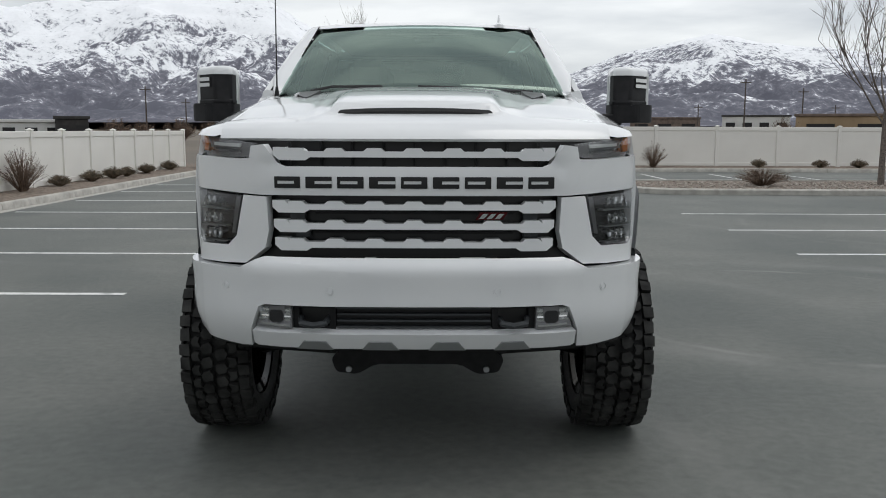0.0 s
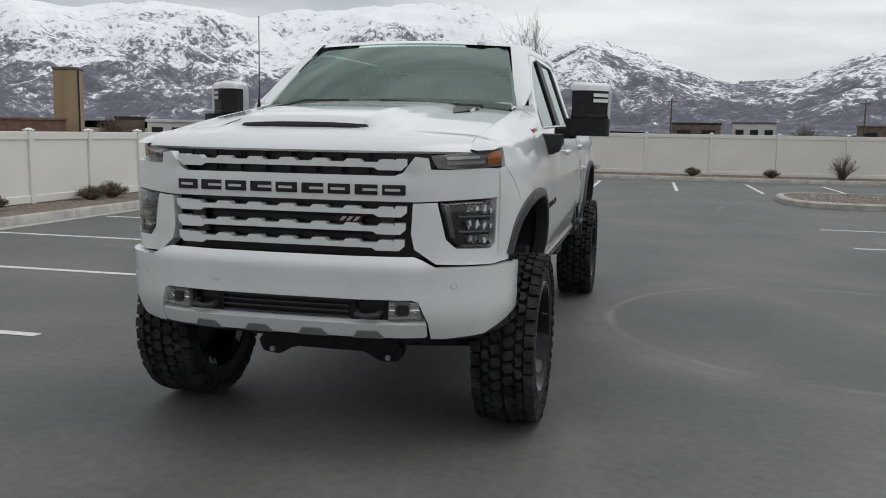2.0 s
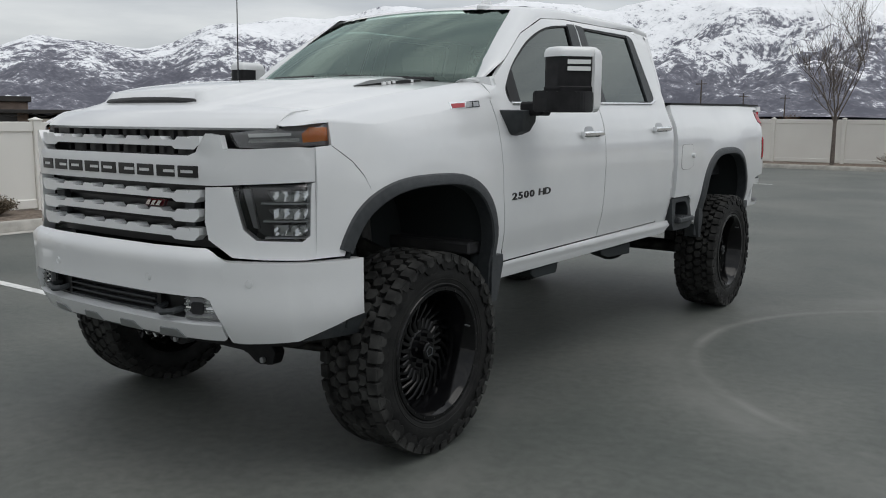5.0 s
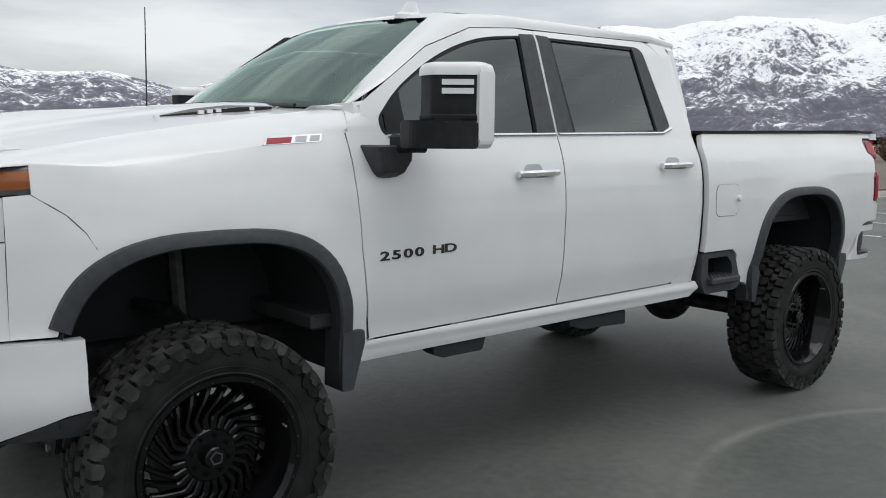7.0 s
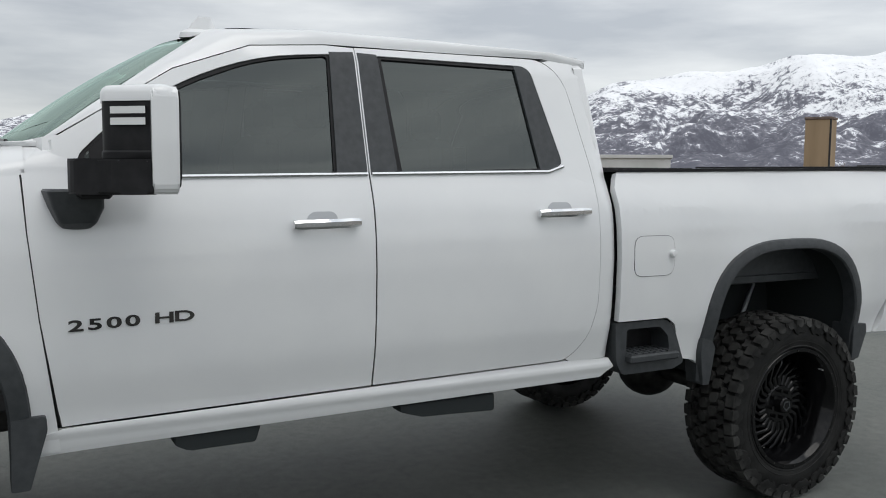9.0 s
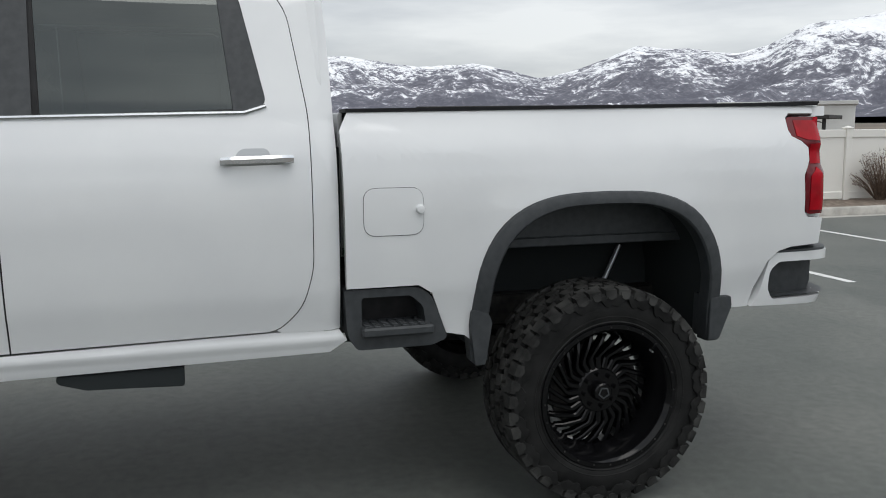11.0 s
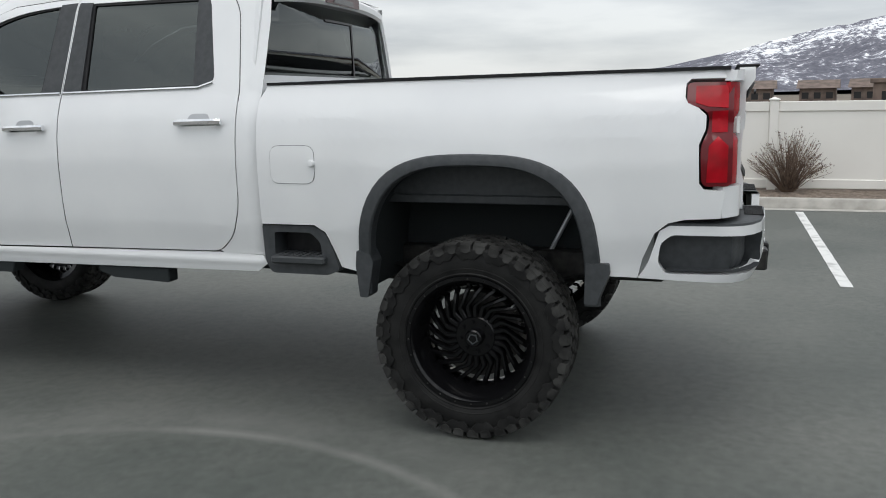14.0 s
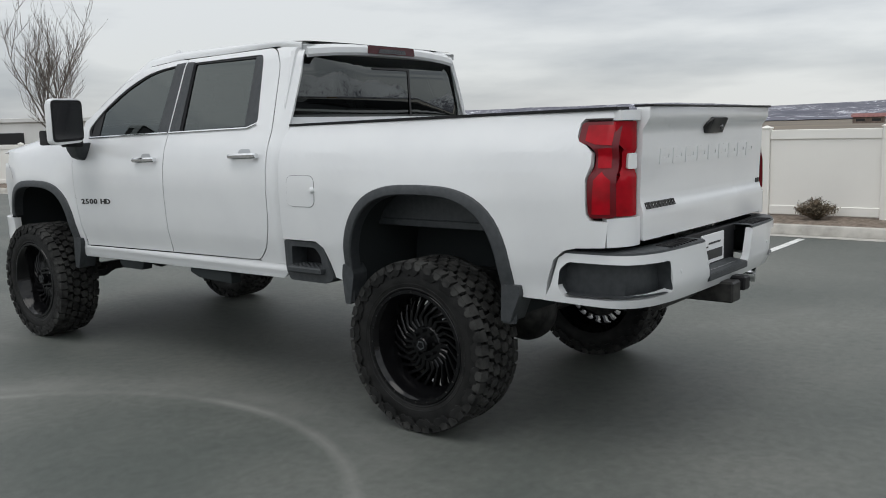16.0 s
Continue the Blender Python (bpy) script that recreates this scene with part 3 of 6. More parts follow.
silo.matrix_basis = Matrix.Translation(p) @ Matrix.Rotation(radians(25), 4, "Z")
part("shaft", box((-1.9, -1.9, -0.3), (1.9, 1.9, 10.3), 0.12), TAN, silo)
part("cap", box((-2.0, -2.0, 10.3), (2.0, 2.0, 10.7), 0.05), BROWN, silo)
part("corner_trim", box((1.75, -2.0, 0), (2.0, -1.7, 10.3), 0.02), DARKROOF, silo)
house("warehouse", "long white flat-roofed warehouse beyond the fence", -28.8, 115, 17, 14, 2.25, CREAM, CREAM, 0, 7)
house("office_block", "dark cube of an office with large windows beyond the fence", -24.2, 108, 3.5, 6, 2.6, DARKROOF, DARKROOF, 0, 2)
house("shed", "dark brown flat-roofed shed beyond the fence", -34.0, 120, 3.6, 6, 2.6, BROWN, DARKROOF, 0, 0)
canopy = tagged(new("canopy"), "open dark flat canopy on posts beyond the fence", "canopy")
canopy.matrix_basis = Matrix.Translation(bearing(-43.2, 58, (2.2, -4.4))) @ Matrix.Rotation(radians(43.2), 4, "Z")
part("roof", box((-26, 0, 1.78), (0, 7, 2.02), 0.03), DARKROOF, canopy)
for k in range(6):
    part("post", box((-25.4 + 5 * k, 0.3, -0.1), (-25.2 + 5 * k, 0.5, 1.78), 0.01), DARKROOF, canopy)
for k in range(14):
    part("truss", tube([(-25.5 + 1.8 * k, 0.2, 1.55), (-24.6 + 1.8 * k, 0.2, 1.79), (-23.7 + 1.8 * k, 0.2, 1.55)], 0.03, 5), DARKROOF, canopy)
house("warehouse", "white flat building behind the canopy beyond the fence", -49.0, 90, 12, 8, 3.2, CREAM, CREAM, 0, 0)
house("shed", "long low red-brown brick building beyond the fence", -39.9, 140, 11.5, 6, 2.35, BRICK, BRICK, 0, 0)
house("shed", "small pale shed beyond the fence", -42.9, 120, 2.2, 4, 2.2, CREAM, CREAM, 0, 0)
house("shed", "low grey building far beyond the fence", 2.5, 190, 10, 8, 4.2, BROWN, DARKROOF, 0, 2)
house("shed", "low pale building far beyond the fence", 6, 200, 9, 8, 4.6, CREAM, BROWN, 0, 3)
house("shed", "low brown building far beyond the fence", 14, 210, 16, 8, 4.3, BROWN, BROWN, 0, 3)
house("shed", "low grey building far beyond the fence", 19.5, 200, 14, 8, 4.6, CREAM, DARKROOF, 0, 4)
house("shed", "low tan building beyond the fence", 24.5, 120, 12, 8, 3.4, TAN, BROWN, 0, 2)
house("house", "brown brick house with a flat dark roof beyond the fence", -66, 60, 9, 8, 2.5, BROWN, DARKROOF, 0, 3)
house("house", "brown brick house beyond the fence", -71.5, 75, 12, 8, 2.3, BROWN, BROWN, 0, 4)
for az, d in ((-79, 150), (-82, 155), (-85.5, 150), (-88.5, 160), (-75.5, 150), (-91.5, 150)):
    house("house", "small brown house with a gabled roof beyond the fence", az, d, 5.5, 7, 2.4, BROWN, BROWN, 1.4, 3)
house("barn", "barn with a red roof beyond the fence", -109, 300, 9, 8, 1.9, BROWN, REDROOF, 1.3, 2)
house("barn", "barn with a red roof beyond the fence", -101, 300, 9, 8, 1.9, BROWN, REDROOF, 1.2, 2)
house("warehouse", "long white building on the far side of the lot", -146, 70, 40, 10, 3.0, CREAM, CREAM, 0, 6)
POLEMAT = varied(principled("pole_wood", (0.09, 0.075, 0.065), 0.9), (0.06, 0.05, 0.045), (0.12, 0.10, 0.085), 3)
for az, d, h in ((-19.5, 150, 8.5), (-17, 170, 7), (-14.6, 180, 7), (12.2, 170, 8.5), (16.0, 190, 7), (18.7, 150, 10), (22.1, 165, 9), (24, 200, 7), (0.9, 150, 8)):
    pole = tagged(new("utility_pole"), "thin dark wooden utility pole far beyond the fence", "utility pole", "utility poles")
    pole.matrix_basis = Matrix.Translation(bearing(az, d))
    part("shaft", tube([(0, 0, -0.3), (0, 0, h)], 0.16, 8, r2=0.1), POLEMAT, pole)
    part("crossarm", box((-0.9, -0.06, h - 0.7), (0.9, 0.06, h - 0.55), 0.01), POLEMAT, pole)


# ---- plants ----
def bare_tree(name, place, height, seed, label, spread=0.5):
    rng = random.Random(seed)
    t = tagged(new(name), label, "tree")
    t.matrix_basis = Matrix.Translation(place)
    limbs, twigs = bmesh.new(), bmesh.new()
    th = height * 0.33
    trunk = [Vector((0.04 * noise.noise(Vector((k, seed, 0))), 0.04 * noise.noise(Vector((k, seed, 5))), th * k / 5)) for k in range(6)]
    part("trunk", tube(trunk, 0.075 * height / 5, 10, r2=0.05 * height / 5), BARK, t)
    def grow(bm, p, d, length, r, level):
        pts = [p]
        q = p.copy()
        dd = d.normalized()
        for k in range(5):
            dd = (dd + Vector((rng.uniform(-1, 1), rng.uniform(-1, 1), rng.uniform(-0.3, 1.0))) * 0.13).normalized()
            q = q + dd * length / 5
            pts.append(q.copy())
        tube(pts, r, 6 if level < 2 else 4, bm, r2=r * 0.4)
        if level >= 4:
            return
        for k in range(rng.randint(4, 6) if level < 3 else 4):
            i = rng.randint(1, 5)
            out = Vector((rng.uniform(-1, 1), rng.uniform(-1, 1), rng.uniform(0.1, 0.9)))
            nd = (dd * 0.75 + out.normalized() * 0.75).normalized()
            grow(limbs if level < 1 else twigs, pts[i], nd, length * rng.uniform(0.5, 0.72), max(0.0045, r * 0.52), level + 1)
    for k in range(7):
        a = 2 * math.pi * k / 7 + rng.uniform(-0.3, 0.3)
        d = Vector((math.cos(a) * spread, math.sin(a) * spread, 1))
        grow(limbs, trunk[-1 - (k % 2)].copy(), d, height * rng.uniform(0.34, 0.46), 0.026 * height / 5, 1)
    part("branchwork", limbs, BARK, t)
    part("twig_growth", twigs, BARK, t, "", None)
    return t


bare_tree("tree", (11.6, 18.3, 0.1), 5.8, 3, "leafless young tree with fine upswept branches on the island", 0.6)
bare_tree("tree", (-3.5, 28.9, 0.1), 5.2, 8, "leafless young tree with upswept branches by the white fence", 0.55)
bare_tree("tree", (-7.4, -15.8, 0.1), 5.0, 12, "leafless young tree at the edge of the lot", 0.4)


def twig_bush(place, size, height, seed, label, count=170, material=TWIG, thick=1.0):
    rng = random.Random(seed)
    b = tagged(new("shrub"), label, "shrub")
    b.matrix_basis = Matrix.Translation(place)
    stems, leaves = bmesh.new(), bmesh.new()
    for k in range(count):
        a, o = rng.uniform(0, 2 * math.pi), rng.random() ** 0.6
        tip = Vector((math.cos(a) * size * o, math.sin(a) * size * o, height * (1.0 - 0.45 * o * o) * rng.uniform(0.6, 1.08)))
        mid = tip * 0.5 + Vector((rng.uniform(-1, 1) * 0.05, rng.uniform(-1, 1) * 0.05, 0.04 * height))
        base = Vector((tip.x * 0.12, tip.y * 0.12, 0))
        tube([base, mid, tip], 0.006 * thick, 4, stems, r2=0.002 * thick)
        for j in range(9):
            p = mid.lerp(tip, rng.uniform(0.15, 1.05)) + Vector([rng.uniform(-1, 1) * 0.035 * thick for _ in range(3)])
            s = rng.uniform(0.008, 0.02) * thick
            u = Vector([rng.uniform(-1, 1) for _ in range(3)]).normalized()
            w = u.cross(Vector((rng.uniform(-1, 1), rng.uniform(-1, 1), 1))).normalized()
            leaves.faces.new([leaves.verts.new(p + u * s), leaves.verts.new(p + w * s * 0.6), leaves.verts.new(p - u * s), leaves.verts.new(p - w * s * 0.6)])
    part("stem_growth", stems, material, b, "", None)
    part("foliage", leaves, material, b, "", None)
    return b


def low_bush(place, size, seed, label="low clipped brown shrub in the planting strip"):
    return twig_bush(place, size, size * 0.95, seed, label, 260, OLIVE)


twig_bush((-9.25, 15.1, 0.1), 0.57, 0.95, 21, "bare reddish-brown shrub standing before the white fence", 200)
twig_bush((-9.2, 6.05, 0.1), 0.60, 0.90, 22, "bare reddish-brown shrub before the white fence", 200)
for k, y in enumerate((17.0, 19.0, 20.5, 21.6, 23.4, 25.7, 10.6, 3.2, 11.3, 7.9)):
    low_bush((-9.25, y, 0.1), 0.29 + 0.03 * (k % 3), 30 + k)
twig_bush((8.3, 29.2, 0.1), 0.55, 0.95, 51, "bare shrub before the far white fence", 160)
for k, x in enumerate((12.4, 14.8, 16.3, 5.9, 3.1)):
    low_bush((x, 29.3, 0.1), 0.34, 60 + k, "small dark shrub before the far white fence")
twig_bush((8.4, 18.0, 0.1), 0.75, 0.5, 71, "low reddish dead shrub on the gravel island", 260)
twig_bush((-1.2, 28.6, 0.1), 0.95, 0.55, 72, "low dry grassy shrub before the far white fence", 260)
for k, (az, d, h) in enumerate(((-35.3, 95, 2.7), (-22.0, 90, 2.5), (-20.3, 95, 2.3), (-18.2, 92, 2.6), (-16.0, 95, 2.5), (-14.0, 92, 2.4))):
    twig_bush(bearing(az, d), 1.9, h, 90 + k, "bare reddish thicket beyond the white fence", 150, TWIG, 5.0)
for k, (az, d, h) in enumerate(((9.0, 120, 3.4), (21.0, 120, 3.2), (23.0, 125, 3.4))):
    twig_bush(bearing(az, d), 2.4, h, 120 + k, "bare brown thicket far beyond the white fence", 150, TWIG, 5.0)

# ---- the pickup truck ----
truck = empty("pickup_truck", "white lifted crew cab pickup truck with black wheels parked on asphalt", "truck")
AXLE_R = 4.036
TYRE = 0.463


def fender_top(y):
    return interp([-0.75, -0.71, -0.66, -0.6, -0.5, -0.2, 0.0, 0.35, 0.65], [1.462, 1.476, 1.509, 1.529, 1.542, 1.592, 1.622, 1.668, 1.708], y)


def side_x(y, z):
    """How far out the body side stands at (y, z)."""
    x = interp([0.55, 0.66, 0.72, 0.78, 0.82, 0.95, 1.06, 1.25, 1.38, 1.48, 1.55, 1.60, 1.64, 1.75, 2.06, 2.12, 2.2],
               [0.92, 0.940, 0.962, 0.968, 0.972, 1.003, 1.013, 1.020, 1.013, 0.996, 0.972, 0.950, 0.937, 0.897, 0.785, 0.745, 0.68], z)
    if y < 0.66 and z < 1.8:
        if y < -0.1:
            x -= 0.085 * smoothstep(-0.1, -0.75, y) ** 1.3
        u = max(0.0, fender_top(y) - z)
        x = min(x, 0.812 + 0.15 * (1 - math.exp(-u / interp([-0.6, 0.0], [0.026, 0.05], y))) + 0.3 * u)
    elif y < -0.1:
        x -= 0.085 * smoothstep(-0.1, -0.75, y) ** 1.3
    if y > 2.9:
        x -= 0.014 * smoothstep(4.4, 5.15, y) + 0.012 * smoothstep(1.45, 1.62, z)
    for cy in (0.03, AXLE_R):
        dy, dz = (y - cy) / 0.68, (z - 0.62) / 0.80
        d = math.hypot(dy, dz)
        x += 0.011 * smoothstep(1.12, 0.84, d)
    return x


def side(y, z):
    return (side_x(y, z), y, z)


def arch_curve(cy, w, top, foot, n=26):
    """The upper outline of a wheel opening, a rounded trapezoid, from its front foot to its rear foot."""
    z0, e = 0.70, 2 / 3.0
    pts = [(cy - w, foot)] if foot < z0 - 0.01 else []
    for k in range(n + 1):
        a = math.pi * (1 - k / n)
        z = z0 + (top - z0) * abs(math.sin(a)) ** e
        pts.append((cy + w * math.copysign(abs(math.cos(a)) ** e, math.cos(a)), z))
    if foot < z0 - 0.01:
        pts.append((cy + w, foot))
    return pts


# front fender
def strip_low(y):
    """Where the side of the fender ends and its rounded top begins; ahead of the arch it follows the lamp."""
    if y < -0.545:
        return interp([-0.705, -0.65, -0.60, -0.545], [1.474, 1.482, 1.487, 1.491], y)
    return interp([-0.545, -0.30, 0.60], [1.491, fender_top(-0.30) - 0.09, fender_top(0.60) - 0.098], y)


A0 = arch_curve(0.03, 0.545, 1.243, 0.70)
front_foot = [p for p in A0 if p[1] > 0.94 or p[0] > 0]
front_foot[0] = (front_foot[0][0], 0.955)
outline = [(-0.622, 0.955)] + front_foot[0:] + [(0.60, 0.70), (0.685, 0.70), (0.6745, 0.80), (0.628, 1.15), (0.601, 1.42), (0.590, 1.60)] + [(y, strip_low(y)) for y in (0.588, 0.45, 0.3, 0.15, 0.0, -0.15, -0.3, -0.4, -0.47, -0.52, -0.545)] + [(-0.545, 1.402), (-0.622, 1.396)]
pair("front_fender", panel(outline, side, 0.035, 0.02, (), 0), WHITE, truck)
rows = []
for f in (0.0, 0.01, 0.025, 0.05, 0.09, 0.15, 0.23, 0.33, 0.46, 0.62, 0.80, 0.92, 1.0):
    row = []
    for y in np.linspace(-0.705, 0.605, 66):
        z = fender_top(y) + f * (strip_low(y) - fender_top(y))
        row.append((side_x(y, z), y, z))
    rows.append(row)
rows.insert(0, [(x - 0.012, y, z - 0.012) for x, y, z in rows[0]])
pair("fender_top_panel", loft(rows), WHITE, truck, "", 60)
# seam between the corner and the fender
seam = [Vector(side(y, z)) + Vector((-0.0014, 0, 0)) for y, z in ((-0.545, 1.40), (-0.50, 1.37), (-0.45, 1.335), (-0.40, 1.28), (-0.37, 1.225))]
pair("fender_seam", tube(seam, 0.0022, 6), PLASTIC, truck)

# doors with their window openings
front_win = rounded([(0.775, 1.592), (1.668, 1.608), (1.70, 2.075), (1.40, 2.045), (1.12, 1.94), (0.88, 1.785), (0.755, 1.66)], [0.03, 0.01, 0.02, 0.25, 0.25, 0.15, 0.04], 4)
door_f = [(0.69, 0.785), (1.784, 0.803), (1.782, 1.2), (1.782, 1.62), (1.797, 2.105), (1.68, 2.108), (1.38, 2.082), (1.09, 1.975), (0.84, 1.815), (0.645, 1.69), (0.595, 1.62), (0.605, 1.42), (0.632, 1.15), (0.678, 0.85)]
pair("front_door", panel(door_f, side, 0.09, 0.025, [front_win], 0.004, 0.035), WHITE, truck)
rear_win = rounded([(1.905, 1.612), (2.62, 1.628), (2.695, 1.66), (2.61, 2.085), (1.885, 2.08)], [0.01, 0.02, 0.03, 0.05, 0.01], 4)
door_r = rounded([(1.79, 0.803), (2.70, 0.815), (2.795, 0.90), (2.838, 1.05), (2.84, 1.62), (2.785, 2.02), (2.70, 2.120), (1.8005, 2.107), (1.788, 1.62), (1.788, 1.2)], [0, 0.04, 0.08, 0.05, 0.05, 0.1, 0.1, 0, 0, 0], 4)
pair("rear_door", panel(door_r, side, 0.09, 0.025, [rear_win], 0.004, 0.035), WHITE, truck)


def inside(d):
    return lambda y, z: (side_x(y, z) - d, y, z)


pair("pillar_base", panel([(0.56, 1.60), (0.66, 1.60), (0.76, 1.74), (0.64, 1.72), (0.56, 1.70)], inside(0.008), 0.04, 0.01), WHITE, truck)
# window glass, black frames, chrome belt line
def band(ring, t):
    """A ring shrunk about its middle by t."""
    c = sum((Vector(p) for p in ring), Vector((0, 0))) / len(ring)
    return [tuple(c + (Vector(p) - c) * (1 - t / max(0.2, (Vector(p) - c).length))) for p in ring]


for win in (front_win, rear_win):
    pair("side_window", panel(win, inside(0.014), 0.12, 0, (), 0, 0.03), SIDEGLASS, truck, "dark tinted side window glass", 60)
    pair("window_frame", panel(win, inside(0.006), 0.12, 0.01, [band(win, 0.024)], 0.002, 0.03), BLACK, truck)
pair("pillar_trim", panel([(1.655, 1.607), (1.778, 1.609), (1.790, 2.088), (1.688, 2.082)], inside(-0.001), 0.1, 0.012, (), 0.002, 0.025), PLASTIC, truck)
pair("pillar_trim", panel([(1.792, 1.609), (1.905, 1.612), (1.89, 2.085), (1.806, 2.087)], inside(-0.001), 0.1, 0.012, (), 0.002, 0.025), PLASTIC, truck)
pair("pillar_trim", panel([(2.575, 1.630), (2.70, 1.655), (2.612, 2.09), (2.535, 2.09)], inside(0.002), 0.1, 0.012, (), 0.002, 0.025), PLASTIC, truck)
pair("quarter_trim", panel([(0.80, 1.60), (0.90, 1.603), (0.90, 1.80), (0.80, 1.73)], inside(0.008), 0.1, 0.01), BLACK, truck)
pair("belt_moulding", tube([Vector(side(y, 1.594 + (y - 0.8) * 0.0185)) + Vector((0.003, 0, 0)) for y in np.linspace(0.79, 1.775, 14)], 0.009, 8), CHROME, truck)
pair("belt_moulding", tube([Vector(side(y, 1.594 + (y - 0.8) * 0.0185)) + Vector((0.003, 0, 0)) for y in np.linspace(1.795, 2.61, 12)] + [Vector(side(2.69, 1.652)) + Vector((0.003, 0, 0))], 0.009, 8), CHROME, truck)

# rocker and cab corner behind the doors
pair("rocker", panel([(0.62, 0.69), (2.90, 0.715), (2.965, 0.76), (2.94, 0.80), (2.70, 0.808), (0.69, 0.778), (0.62, 0.76)], lambda y, z: (side_x(y, z) - 0.004 + 0.010 * math.exp(-((z - 0.765) / 0.02) ** 2), y, z), 0.12, 0.05, stepv=0.012), WHITE, truck)
door_edge = [p for p in door_r if p[0] > 2.69]
cab_edge = [tuple(Vector(p) + (Vector(p) - Vector((2.25, 1.45))).normalized() * 0.0045) for p in door_edge]
pair("cab_corner", panel([(2.72, 0.806), (2.945, 0.803), (2.943, 1.0), (2.942, 1.3), (2.942, 1.6), (2.942, 1.75), (2.94, 1.95), (2.93, 2.09), (2.80, 2.13)] + cab_edge[::-1], lambda y, z: (side_x(y, z) - 0.003 - 0.035 * smoothstep(2.89, 2.955, y), y, z), 0.04, 0.02), WHITE, truck)

# front pillar and roof rail: from the door's top edge to the screen and the roof
door_top = [(0.55, 1.694), (0.645, 1.695), (0.84, 1.819), (1.09, 1.979), (1.38, 2.086), (1.68, 2.112), (2.2, 2.116), (2.70, 2.126), (2.93, 2.095)]
edge_in = [(0.80, 0.50, 1.690), (0.805, 0.66, 1.700), (0.765, 0.80, 1.822), (0.715, 1.02, 1.985), (0.662, 1.25, 2.146), (0.665, 1.60, 2.172), (0.685, 2.2, 2.168), (0.705, 2.78, 2.150), (0.71, 2.93, 2.13)]
curves = []
for k in range(7):
    t = k / 6
    row = []
    for (y, z), b in zip(door_top, edge_in):
        a = Vector(side(y, z))
        p = a.lerp(Vector(b), t)
        p += Vector((0.035, 0, 0.035)) * math.sin(math.pi * t) * (0.45 if y < 1.2 else 0.55)
        row.append(p)
    fine = []
    for i in range(len(row) - 1):
        for j in range(4):
            fine.append(row[i].lerp(row[i + 1], j / 4))
    fine.append(row[-1])
    curves.append(fine)
pair("roof_rail", loft(curves), WHITE, truck)

# roof
rows = []
for j in range(25):
    s = j / 24
    row = []
    for i in range(25):
        x = -0.665 + 1.33 * i / 24
        q = abs(x) / 0.665
        y = 1.155 + 0.095 * q * q + (2.955 - 0.03 * q * q - 1.155 - 0.095 * q * q) * s
        z = interp([0, 0.03, 0.09, 0.45, 1.05, 1.65, 1.81], [2.140, 2.158, 2.172, 2.184, 2.184, 2.166, 2.146], y - 1.155 - 0.095 * q * q) - (0.012 + 0.005 * s) * q ** 2.5
        w = 1 + (0.045 / 0.665) * smoothstep(0.2, 1, s)
        row.append((x * w, y, z))
    rows.append(row)
part("roof", loft(rows), WHITE, truck)
def spoiler(x):
    q = (abs(x) / 0.74) ** 2.5
    z = 2.140 - 0.034 * q
    y = 2.988 - 0.05 * q
    return [(x, 2.88, z + 0.014), (x, 2.94, z + 0.011), (x, y - 0.012, z + 0.003), (x, y, z - 0.012), (x, y, z - 0.045), (x, y - 0.012, z - 0.062), (x, 2.93, 2.072 - 0.01 * q), (x, 2.88, 2.072)]


part("roof_spoiler", solid_loft([spoiler(x) for x in np.linspace(-0.715, 0.715, 25)]), WHITE, truck)
bl = part("third_brake_light", panel(rounded([(-0.235, 2.088), (0.235, 2.088), (0.225, 2.142), (-0.225, 2.142)], 0.012, 3), lambda x, z: (x, 2.992 - 0.05 * (abs(x) / 0.74) ** 2.5, z), 0.05, 0.02, flip=True), REDDARK, truck, "dark red high brake lamp")
part("lamp_centre", panel(rounded([(-0.14, 2.094), (0.14, 2.094), (0.125, 2.122), (-0.125, 2.122)], 0.008, 3), lambda x, z: (x, 2.995 - 0.05 * (abs(x) / 0.74) ** 2.5, z), 0.05, 0.006, flip=True), LAMPDARK, bl)
# antenna fin
part("shark_fin_antenna", solid_loft([[(0.47 + w * math.cos(a), (y0 + y1) / 2 + (y1 - y0) / 2 * math.sin(a), z) for a in np.linspace(0, 2 * math.pi, 17)[:-1]] for z, y0, y1, w in ((2.135, 1.185, 1.345, 0.036), (2.156, 1.19, 1.34, 0.034), (2.164, 1.20, 1.335, 0.024), (2.172, 1.22, 1.33, 0.012), (2.20, 1.24, 1.318, 0.008), (2.222, 1.26, 1.31, 0.005))]), WHITE, truck)
part("mast_antenna", tube([(-0.795, 0.49, 1.70), (-0.795, 0.495, 1.78), (-0.795, 0.50, 2.25)], 0.0055, 8, r2=0.0028), INK, truck)
part("antenna_base", tube([(-0.795, 0.49, 1.685), (-0.795, 0.49, 1.735)], 0.014, 10, r2=0.007), BLACK, truck)


# windscreen and rear glass
def screen(x, v):
    """v runs from 0 at the cowl to 1 at the roof."""
    q = abs(x) / 0.82
    w = 1 - 0.19 * v
    return (x * w, 0.525 + 0.12 * q ** 2 + 0.635 * v - 0.02 * v * q, 1.715 - 0.022 * q * q + 0.430 * v + 0.024 * math.sin(math.pi * v))


